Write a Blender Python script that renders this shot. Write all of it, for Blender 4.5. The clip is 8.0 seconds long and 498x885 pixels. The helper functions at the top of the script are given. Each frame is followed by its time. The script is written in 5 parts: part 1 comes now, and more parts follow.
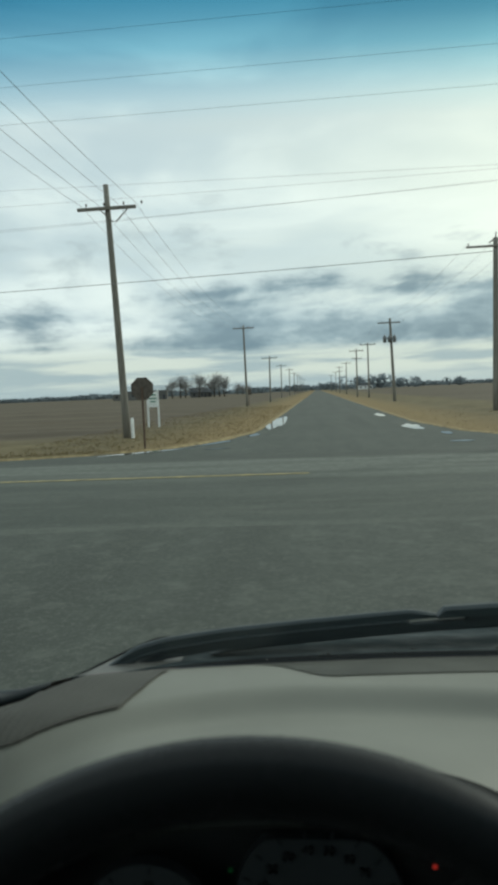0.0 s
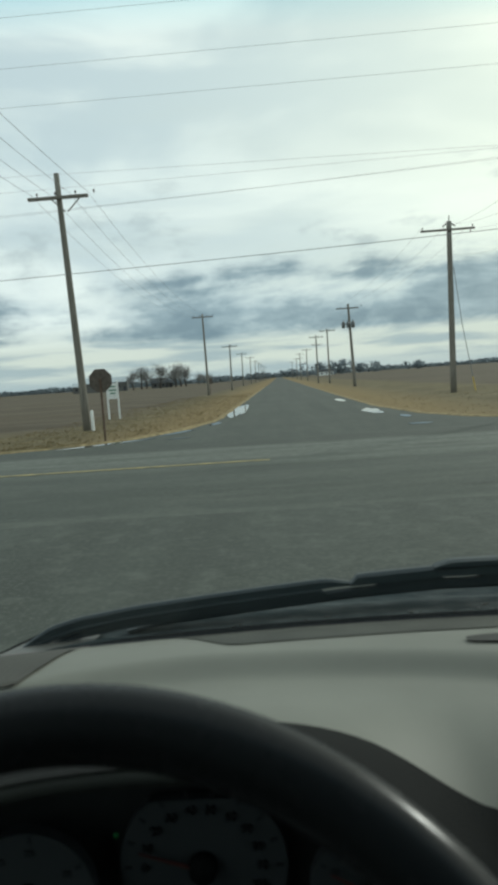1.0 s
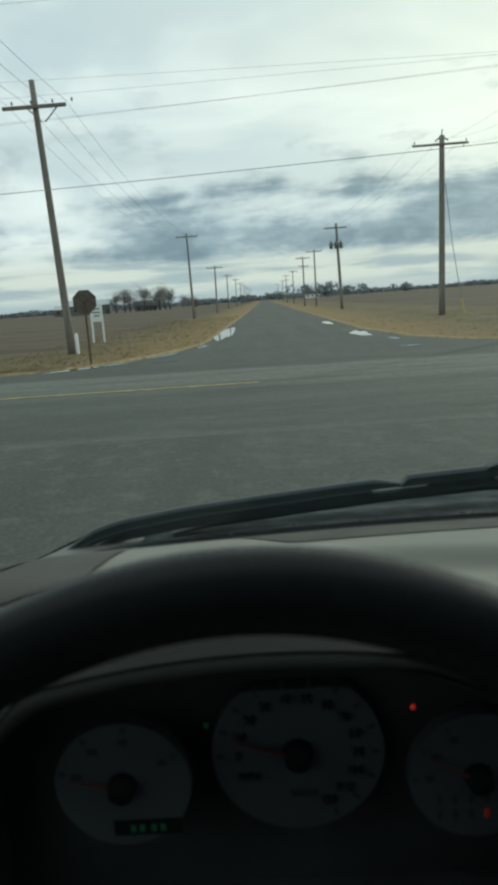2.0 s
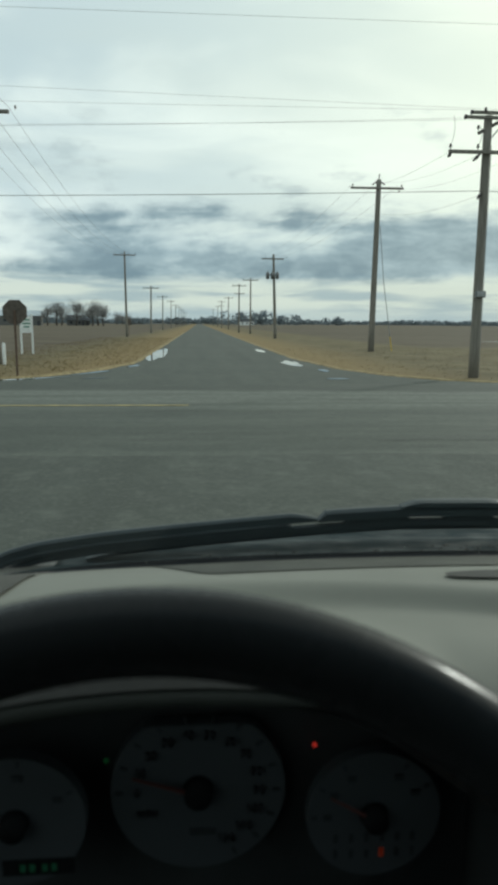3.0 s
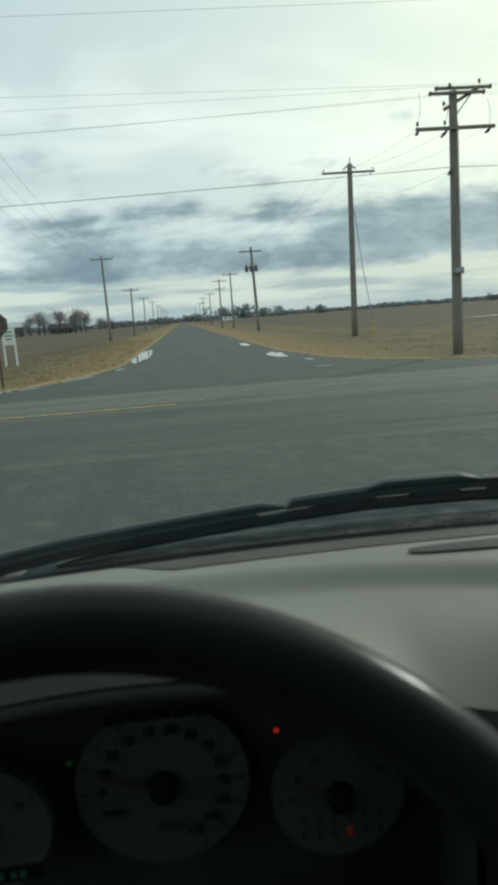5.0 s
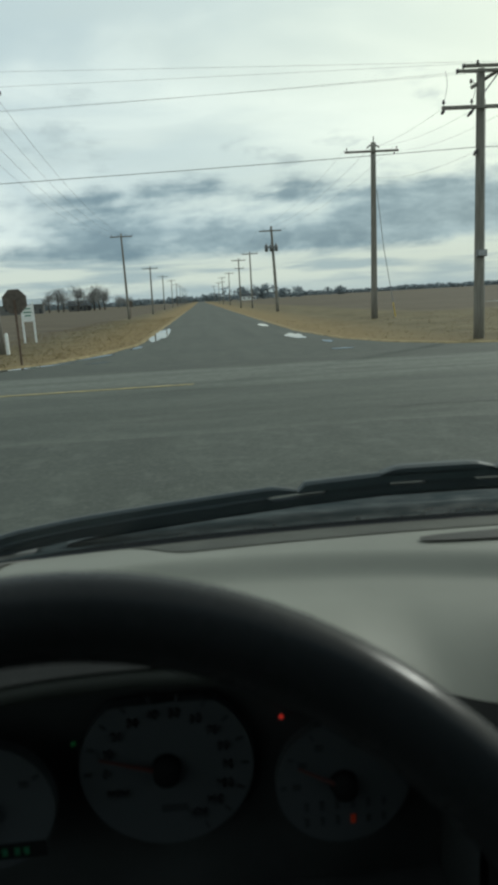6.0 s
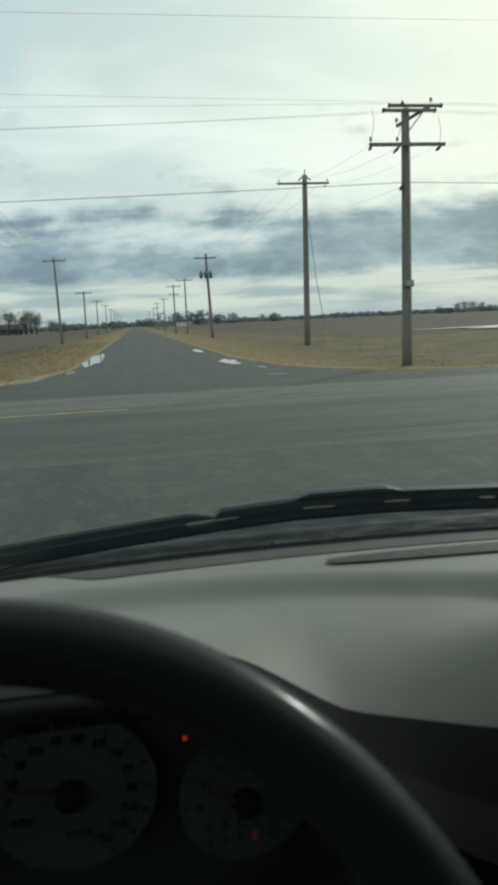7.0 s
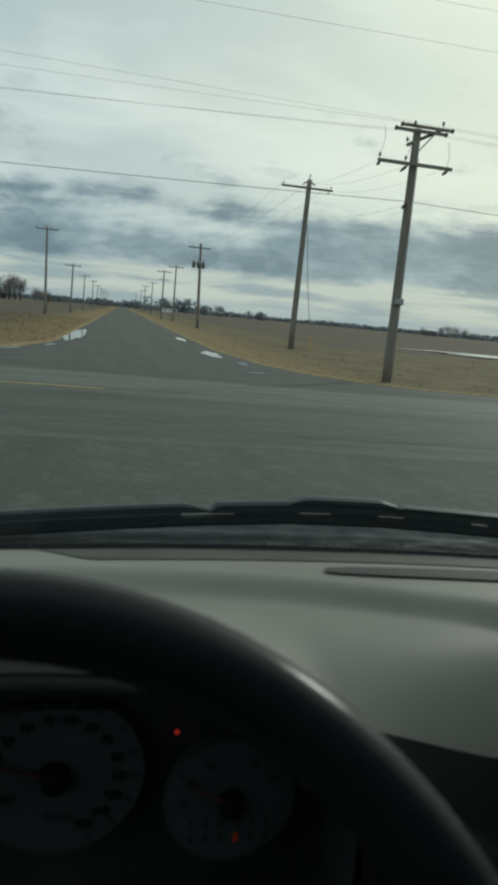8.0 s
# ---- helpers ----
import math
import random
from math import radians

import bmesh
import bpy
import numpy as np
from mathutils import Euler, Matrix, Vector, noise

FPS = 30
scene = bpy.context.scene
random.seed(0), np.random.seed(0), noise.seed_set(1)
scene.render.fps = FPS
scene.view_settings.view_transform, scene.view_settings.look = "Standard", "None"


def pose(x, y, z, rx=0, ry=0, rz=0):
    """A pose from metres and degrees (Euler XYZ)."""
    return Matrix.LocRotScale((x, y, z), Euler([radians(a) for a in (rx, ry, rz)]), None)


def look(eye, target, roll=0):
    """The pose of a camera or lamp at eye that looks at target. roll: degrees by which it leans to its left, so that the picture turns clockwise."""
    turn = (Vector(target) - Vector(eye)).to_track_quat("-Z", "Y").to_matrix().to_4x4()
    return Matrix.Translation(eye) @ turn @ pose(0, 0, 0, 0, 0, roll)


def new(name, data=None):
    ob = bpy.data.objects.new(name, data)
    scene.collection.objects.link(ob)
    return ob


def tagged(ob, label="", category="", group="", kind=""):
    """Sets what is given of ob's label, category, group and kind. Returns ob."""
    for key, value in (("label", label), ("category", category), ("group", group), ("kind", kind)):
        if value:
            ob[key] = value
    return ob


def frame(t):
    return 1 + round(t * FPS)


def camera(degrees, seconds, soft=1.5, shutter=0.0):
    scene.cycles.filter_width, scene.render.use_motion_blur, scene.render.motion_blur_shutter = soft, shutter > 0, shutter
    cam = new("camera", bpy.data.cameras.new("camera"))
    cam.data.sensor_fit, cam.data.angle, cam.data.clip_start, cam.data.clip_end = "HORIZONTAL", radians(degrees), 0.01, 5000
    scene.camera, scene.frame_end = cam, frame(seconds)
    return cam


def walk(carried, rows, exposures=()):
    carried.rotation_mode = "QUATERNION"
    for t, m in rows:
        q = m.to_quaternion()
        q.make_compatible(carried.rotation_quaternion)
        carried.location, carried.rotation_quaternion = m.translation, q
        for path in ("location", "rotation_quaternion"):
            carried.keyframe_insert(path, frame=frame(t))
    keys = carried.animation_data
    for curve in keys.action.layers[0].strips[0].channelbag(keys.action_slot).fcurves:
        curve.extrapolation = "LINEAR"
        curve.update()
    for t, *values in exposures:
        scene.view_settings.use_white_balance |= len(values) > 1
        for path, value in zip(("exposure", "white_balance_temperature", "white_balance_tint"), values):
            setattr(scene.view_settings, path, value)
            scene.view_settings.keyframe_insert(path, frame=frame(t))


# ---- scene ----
# ---- camera ----
cam = camera(39.0, 8.0, soft=4.0)
cam.data.dof.use_dof = True
cam.data.dof.focus_distance = 25.0
cam.data.dof.aperture_fstop = 19.0

CAR_Y = -0.4       # where the car stands along its road

# seconds, place of the eye in the car, heading (to the left), tilt (up), lean
WALK = (
    (0.0, 0.008, 0.029, 1.677, 5.65, -4.11, -2.44),
    (0.5, -0.023, 0.045, 1.658, 7.41, -3.56, -0.46),
    (1.0, 0.072, 0.032, 1.656, 2.72, -5.19, -4.00),
    (1.2, 0.056, 0.030, 1.648, 1.75, -6.49, -4.92),
    (2.3, -0.012, 0.071, 1.623, 1.29, -12.05, -3.13),
    (2.5, -0.010, 0.059, 1.637, -1.82, -8.86, -1.90),
    (3.0, -0.001, 0.061, 1.632, -4.14, -9.63, 0.38),
    (3.5, -0.014, 0.058, 1.629, -4.56, -8.78, 1.99),
    (4.0, -0.013, 0.059, 1.630, -4.92, -10.43, 2.60),
    (4.2, 0.003, 0.058, 1.632, -5.19, -9.73, 1.57),
    (5.3, 0.038, 0.058, 1.627, -4.46, -10.19, -4.95),
    (5.5, 0.026, 0.057, 1.630, -4.90, -9.40, -2.16),
    (6.0, 0.042, 0.065, 1.629, -3.25, -11.61, -3.33),
    (6.5, 0.037, 0.061, 1.634, -5.65, -11.10, -3.37),
    (7.0, 0.064, 0.042, 1.634, -8.67, -9.82, -2.65),
    (7.5, 0.073, 0.031, 1.638, -14.31, -10.11, -0.80),
    (7.8, 0.030, 0.041, 1.637, -13.97, -10.34, 3.66),
    (8.0, 0.022, 0.056, 1.633, -11.17, -10.03, 5.29),
)


def eye_pose(x, y, z, yaw, pitch, roll):
    a, b = radians(yaw), radians(pitch)
    ahead = Vector((-math.sin(a) * math.cos(b), math.cos(a) * math.cos(b), math.sin(b)))
    eye = Vector((x, y + CAR_Y, z))
    return look(eye, eye + ahead, roll)


walk(cam, [(r[0], eye_pose(*r[1:])) for r in WALK], [(0.0, 0.0), (5.0, 0.0), (6.5, -0.08), (7.0, -0.05), (7.5, -0.34), (8.0, -0.33)])

# ---- light ----
world = bpy.data.worlds.new("sky")
scene.world = world
world.use_nodes = True
SUN_EL, SUN_AZ = radians(17.0), radians(46.0)  # azimuth from +y towards +x


def build_sky():
    nt = world.node_tree
    nt.nodes.clear()
    N, L = nt.nodes.new, nt.links.new
    out = N("ShaderNodeOutputWorld")
    bg = N("ShaderNodeBackground")
    L(bg.outputs[0], out.inputs[0])
    sky = N("ShaderNodeTexSky")
    sky.sky_type, sky.sun_disc, sky.sun_elevation, sky.sun_rotation = "NISHITA", False, SUN_EL, SUN_AZ
    sky.dust_density, sky.air_density = 2.0, 1.2
    tc = N("ShaderNodeTexCoord")
    sep = N("ShaderNodeSeparateXYZ")
    L(tc.outputs["Generated"], sep.inputs[0])

    def m(op, a, b=None, c=None, clamp=False):
        n = N("ShaderNodeMath")
        n.operation, n.use_clamp = op, clamp
        for k, v in enumerate((a, b, c)):
            if v is None:
                continue
            if isinstance(v, (int, float)):
                n.inputs[k].default_value = v
            else:
                L(v, n.inputs[k])
        return n.outputs[0]

    def mix(f, a, b):
        n = N("ShaderNodeMix")
        n.data_type = "RGBA"
        for k, v in ((0, f), (6, a), (7, b)):
            if isinstance(v, (int, float)):
                n.inputs[k].default_value = v
            elif isinstance(v, tuple):
                n.inputs[k].default_value = (*v, 1)
            else:
                L(v, n.inputs[k])
        return n.outputs[2]

    def smooth(v, a, b):
        n = N("ShaderNodeMapRange")
        n.interpolation_type = "SMOOTHSTEP"
        L(v, n.inputs[0])
        n.inputs[1].default_value, n.inputs[2].default_value = a, b
        return n.outputs[0]

    z = m("MAXIMUM", sep.outputs[2], 0.0)
    # a cloud layer seen in perspective: flat sheets that close up towards the horizon
    deep = m("ADD", z, 0.07)
    comb = N("ShaderNodeCombineXYZ")
    L(m("DIVIDE", sep.outputs[0], deep), comb.inputs[0])
    L(m("DIVIDE", sep.outputs[1], deep), comb.inputs[1])

    def cloud(scale, detail, seed, stretch=(1, 1, 1), rough=0.55, warp=0.4):
        mp = N("ShaderNodeMapping")
        mp.inputs["Location"].default_value = (seed, seed * 0.7, seed * 1.3)
        mp.inputs["Scale"].default_value = stretch
        L(comb.outputs[0], mp.inputs[0])
        n = N("ShaderNodeTexNoise")
        n.inputs["Scale"].default_value, n.inputs["Detail"].default_value = scale, detail
        n.inputs["Roughness"].default_value, n.inputs["Distortion"].default_value = rough, warp
        L(mp.outputs[0], n.inputs[0])
        return n.outputs[0]

    # lumps of cloud on the dome itself, flattened
    flatd = N("ShaderNodeMapping")
    flatd.inputs["Scale"].default_value = (1.0, 1.0, 3.6)
    L(tc.outputs["Generated"], flatd.inputs[0])

    def lumps(scale, detail, seed, rough=0.6, warp=0.0, form=flatd):
        mp = N("ShaderNodeMapping")
        mp.inputs["Location"].default_value = (seed, seed * 0.37, seed * 1.7)
        L(form.outputs[0], mp.inputs[0])
        n = N("ShaderNodeTexNoise")
        n.inputs["Scale"].default_value, n.inputs["Detail"].default_value = scale, detail
        n.inputs["Roughness"].default_value, n.inputs["Distortion"].default_value = rough, warp
        L(mp.outputs[0], n.inputs[0])
        return n.outputs[0]

    def squash(k):
        n = N("ShaderNodeMapping")
        n.inputs["Scale"].default_value = (1.0, 1.0, k)
        L(tc.outputs["Generated"], n.inputs[0])
        return n

    veil = lumps(2.2, 6, 3.1, 0.5, 0.4)
    streak = cloud(0.9, 7, 5.2, (0.5, 1.0, 1), 0.55, 0.5)
    sheet = lumps(3.0, 10, 9.1, 0.58, 0.35, squash(5.5))
    heap = lumps(8.5, 10, 31.7, 0.60, 0.15, squash(2.3))
    bars = lumps(4.5, 9, 21.3, 0.56, 0.2, squash(11.0))
    puffs = lumps(8.0, 9, 14.4, 0.60, 0.15, squash(2.6))
    # toward the veiled sun
    sun_dir = (math.sin(SUN_AZ) * math.cos(SUN_EL), math.cos(SUN_AZ) * math.cos(SUN_EL), math.sin(SUN_EL))
    dot = N("ShaderNodeVectorMath")
    dot.operation = "DOT_PRODUCT"
    L(tc.outputs["Generated"], dot.inputs[0])
    dot.inputs[1].default_value = sun_dir
    glow = m("POWER", m("MAXIMUM", dot.outputs["Value"], 0.0), 5.0)

    base = mix(smooth(veil, 0.38, 0.61), (0.66, 0.765, 0.825), (1.00, 1.06, 1.05))
    base = mix(m("MULTIPLY", smooth(streak, 0.46, 0.68), 0.50), base, (0.68, 0.765, 0.79))
    base = mix(m("MULTIPLY", glow, 0.85), base, (1.37, 1.36, 1.10))
    # pale air low down, barred with thin grey sheets
    base = mix(m("MULTIPLY", smooth(z, 0.10, 0.04), 0.80), base, (0.76, 0.80, 0.72))
    low_bars = m("MULTIPLY", smooth(bars, 0.42, 0.60), smooth(z, 0.085, 0.055))
    base = mix(m("MULTIPLY", low_bars, 0.72), base, (0.37, 0.485, 0.555))
    base = mix(m("MULTIPLY", smooth(z, 0.030, 0.004), 0.70), base, (0.50, 0.595, 0.635))
    # the long bank of darker cloud a few degrees up, ragged above, layered below, thinner to the left
    mound = m("MULTIPLY", smooth(z, 0.036, 0.072), smooth(z, 0.215, 0.095))
    side = m("ADD", m("MULTIPLY", smooth(sep.outputs[0], -0.36, -0.05), 0.26), 0.0)
    field = m("ADD", m("MULTIPLY", mound, 0.62), m("MULTIPLY", m("SUBTRACT", sheet, 0.5), 1.15))
    field = m("ADD", m("ADD", field, m("MULTIPLY", m("SUBTRACT", heap, 0.5), 0.85)), m("SUBTRACT", side, 0.26))
    cover = m("MULTIPLY", m("MULTIPLY", smooth(field, 0.22, 0.60), smooth(mound, 0.0, 0.35)), 0.84)
    tone = mix(smooth(m("ADD", heap, m("MULTIPLY", sheet, 0.6)), 0.66, 0.98), (0.44, 0.560, 0.630), (0.165, 0.262, 0.340))
    base = mix(cover, base, tone)
    # small grey puffs above the bank
    pz = m("MULTIPLY", smooth(z, 0.10, 0.16), smooth(z, 0.36, 0.18))
    base = mix(m("MULTIPLY", pz, m("MULTIPLY", smooth(puffs, 0.55, 0.70), 0.48)), base, (0.44, 0.52, 0.56))
    both = N("ShaderNodeMix")
    both.data_type = "RGBA"
    both.inputs[0].default_value = 0.98
    L(sky.outputs[0], both.inputs[6])
    scaled = N("ShaderNodeVectorMath")
    scaled.operation = "SCALE"
    L(base, scaled.inputs[0])
    scaled.inputs["Scale"].default_value = 9.0
    L(scaled.outputs[0], both.inputs[7])
    L(both.outputs[2], bg.inputs[0])
    bg.inputs[1].default_value = 0.1


build_sky()
sun_data = bpy.data.lights.new("sun", "SUN")
sun_data.energy, sun_data.angle, sun_data.color = 1.4, radians(5), (1.0, 0.97, 0.91)
sun = new("sun", sun_data)
sun.matrix_world = look((40 * math.sin(SUN_AZ), 40 * math.cos(SUN_AZ), 40), (0, 0, 40 - 50 * math.tan(SUN_EL)))


# ---- materials ----
class Nodes:
    """A node material put together by short calls."""

    def __init__(self, name, rough=0.6, metal=0.0, spec=0.5):
        self.mat = bpy.data.materials.new(name)
        self.mat.use_nodes = True
        self.nt = self.mat.node_tree
        self.bsdf = self.nt.nodes["Principled BSDF"]
        self.bsdf.inputs["Roughness"].default_value = rough
        self.bsdf.inputs["Metallic"].default_value = metal
        self.bsdf.inputs["Specular IOR Level"].default_value = spec
        self.tc = self.nt.nodes.new("ShaderNodeTexCoord")

    def node(self, kind):
        return self.nt.nodes.new(kind)

    def link(self, a, b):
        self.nt.links.new(a, b)

    def noise(self, scale, detail=4, stretch=(1, 1, 1), rough=0.55, space="Object", move=(0, 0, 0)):
        mp = self.node("ShaderNodeMapping")
        mp.inputs["Scale"].default_value = stretch
        mp.inputs["Location"].default_value = move
        self.link(self.tc.outputs[space], mp.inputs[0])
        n = self.node("ShaderNodeTexNoise")
        n.inputs["Scale"].default_value, n.inputs["Detail"].default_value = scale, detail
        n.inputs["Roughness"].default_value = rough
        self.link(mp.outputs[0], n.inputs[0])
        return n.outputs[0]

    def ramp(self, v, *stops):
        n = self.node("ShaderNodeValToRGB")
        e = n.color_ramp.elements
        while len(e) < len(stops):
            e.new(0.5)
        for el, (p, c) in zip(e, stops):
            el.position = p
            el.color = (*c, 1) if isinstance(c, tuple) else (c, c, c, 1)
        self.link(v, n.inputs[0])
        return n.outputs[0]

    def mix(self, f, a, b, kind="MIX"):
        n = self.node("ShaderNodeMix")
        n.data_type, n.blend_type = "RGBA", kind
        for k, v in ((0, f), (6, a), (7, b)):
            if isinstance(v, (int, float)):
                n.inputs[k].default_value = v
            elif isinstance(v, tuple):
                n.inputs[k].default_value = (*v, 1)
            else:
                self.link(v, n.inputs[k])
        return n.outputs[2]

    def math(self, op, a, b=None):
        n = self.node("ShaderNodeMath")
        n.operation = op
        for k, v in enumerate((a, b)):
            if v is None:
                continue
            if isinstance(v, (int, float)):
                n.inputs[k].default_value = v
            else:
                self.link(v, n.inputs[k])
        return n.outputs[0]

    def color(self, v):
        if isinstance(v, tuple):
            self.bsdf.inputs["Base Color"].default_value = (*v, 1)
        else:
            self.link(v, self.bsdf.inputs["Base Color"])
        return self

    def rough(self, v):
        self.link(v, self.bsdf.inputs["Roughness"])
        return self

    def bump(self, v, strength=0.3, dist=0.01):
        n = self.node("ShaderNodeBump")
        n.inputs["Strength"].default_value, n.inputs["Distance"].default_value = strength, dist
        self.link(v, n.inputs["Height"])
        self.link(n.outputs[0], self.bsdf.inputs["Normal"])
        return self


def plain(name, col, rough=0.6, metal=0.0, spec=0.5, var=0.12, scale=8.0, bump=0.0, bscale=200.0):
    """A material of one colour with slight soiling."""
    n = Nodes(name, rough, metal, spec)
    f = n.noise(scale, 5)
    dark = tuple(c * (1 - var) for c in col)
    light = tuple(min(1, c * (1 + var)) for c in col)
    n.color(n.ramp(f, (0.35, dark), (0.65, light)))
    if bump:
        n.bump(n.noise(bscale, 2), bump, 0.001)
    return n.mat


def mat_asphalt():
    n = Nodes("asphalt", 0.82, 0, 0.3)
    big = n.noise(0.18, 5, (0.6, 1, 1))
    mid = n.noise(1.1, 7, rough=0.65)
    chip = n.noise(18, 5, rough=0.7)
    grit = n.noise(70, 3)
    c = n.ramp(big, (0.3, (0.051, 0.059, 0.050)), (0.7, (0.079, 0.088, 0.076)))
    track = n.noise(0.7, 5, (1.5, 0.06, 1), rough=0.55)
    c = n.mix(n.ramp(track, (0.48, 0.0), (0.64, 0.7)), c, (0.039, 0.045, 0.038))
    c = n.mix(n.ramp(track, (0.36, 0.4), (0.46, 0.0)), c, (0.097, 0.106, 0.090))
    c = n.mix(n.ramp(mid, (0.42, 0.0), (0.66, 0.6)), c, (0.037, 0.042, 0.036))
    c = n.mix(n.ramp(mid, (0.30, 0.5), (0.44, 0.0)), c, (0.099, 0.106, 0.090))
    c = n.mix(n.ramp(n.noise(5, 6, rough=0.7, move=(3, 1, 0)), (0.42, 0.58), (0.60, 0.0)), c, (0.040, 0.047, 0.040))
    c = n.mix(n.ramp(chip, (0.50, 0.0), (0.70, 0.48)), c, (0.140, 0.146, 0.124))
    c = n.mix(n.ramp(n.noise(2.4, 6, rough=0.68, move=(7, 5, 0)), (0.52, 0.0), (0.66, 0.42)), c, (0.112, 0.120, 0.102))
    c = n.mix(n.ramp(grit, (0.50, 0.0), (0.70, 0.28)), c, (0.150, 0.150, 0.132))
    n.color(c)
    n.rough(n.ramp(mid, (0.3, 0.92), (0.8, 0.78)))
    n.bump(n.math("ADD", grit, chip), 0.3, 0.005)
    return n.mat


def mat_cross_asphalt():
    """Wheel lanes worn pale along the road, dark tar between and beside them."""
    n = Nodes("cross_road_asphalt", 0.8, 0, 0.3)
    geo = n.node("ShaderNodeNewGeometry")
    sep = n.node("ShaderNodeSeparateXYZ")
    n.link(geo.outputs["Position"], sep.inputs[0])
    wob = n.noise(0.35, 6, (0.25, 1, 1))
    fine = n.noise(2.2, 7, (0.10, 1, 1), rough=0.65, move=(4, 2, 0))
    mid = n.noise(0.9, 7, (0.4, 1, 1), rough=0.65)
    chip = n.noise(16, 5, rough=0.7)
    grit = n.noise(60, 3)
    lane = n.math("ADD", n.math("DIVIDE", n.math("SUBTRACT", sep.outputs[1], 8.6), 10.0), n.math("MULTIPLY", n.math("SUBTRACT", wob, 0.5), 0.16))
    c = n.ramp(lane, (0.02, (0.049, 0.057, 0.048)), (0.16, (0.062, 0.070, 0.058)), (0.28, (0.077, 0.086, 0.073)), (0.36, (0.055, 0.062, 0.053)),
               (0.42, (0.065, 0.074, 0.062)), (0.50, (0.124, 0.135, 0.115)), (0.79, (0.146, 0.157, 0.134)), (0.835, (0.039, 0.044, 0.037)), (0.97, (0.039, 0.044, 0.037)))
    c = n.mix(n.ramp(fine, (0.46, 0.0), (0.68, 0.65)), c, (0.039, 0.045, 0.038))
    c = n.mix(n.ramp(mid, (0.32, 0.5), (0.48, 0.0)), c, (0.104, 0.111, 0.093))
    broad = n.noise(0.8, 5, (0.07, 1.0, 1), rough=0.55, move=(1, 7, 0))
    c = n.mix(n.ramp(broad, (0.50, 0.0), (0.64, 0.75)), c, (0.040, 0.047, 0.039))
    c = n.mix(n.ramp(broad, (0.36, 0.65), (0.47, 0.0)), c, (0.106, 0.114, 0.097))
    stain = n.noise(0.9, 6, (0.30, 1.1, 1), rough=0.62, move=(11, 3, 0))
    c = n.mix(n.ramp(stain, (0.58, 0.0), (0.68, 0.75)), c, (0.032, 0.036, 0.031))
    c = n.mix(n.ramp(n.noise(5, 6, rough=0.7, move=(3, 1, 0)), (0.42, 0.50), (0.60, 0.0)), c, (0.040, 0.047, 0.039))
    c = n.mix(n.ramp(chip, (0.50, 0.0), (0.70, 0.42)), c, (0.140, 0.146, 0.124))
    c = n.mix(n.ramp(n.noise(2.4, 6, (0.3, 1, 1), rough=0.68, move=(7, 5, 0)), (0.52, 0.0), (0.66, 0.28)), c, (0.118, 0.126, 0.107))
    c = n.mix(n.ramp(grit, (0.50, 0.0), (0.70, 0.26)), c, (0.158, 0.163, 0.136))
    n.color(c)
    n.bump(n.math("ADD", grit, chip), 0.3, 0.005)
    return n.mat


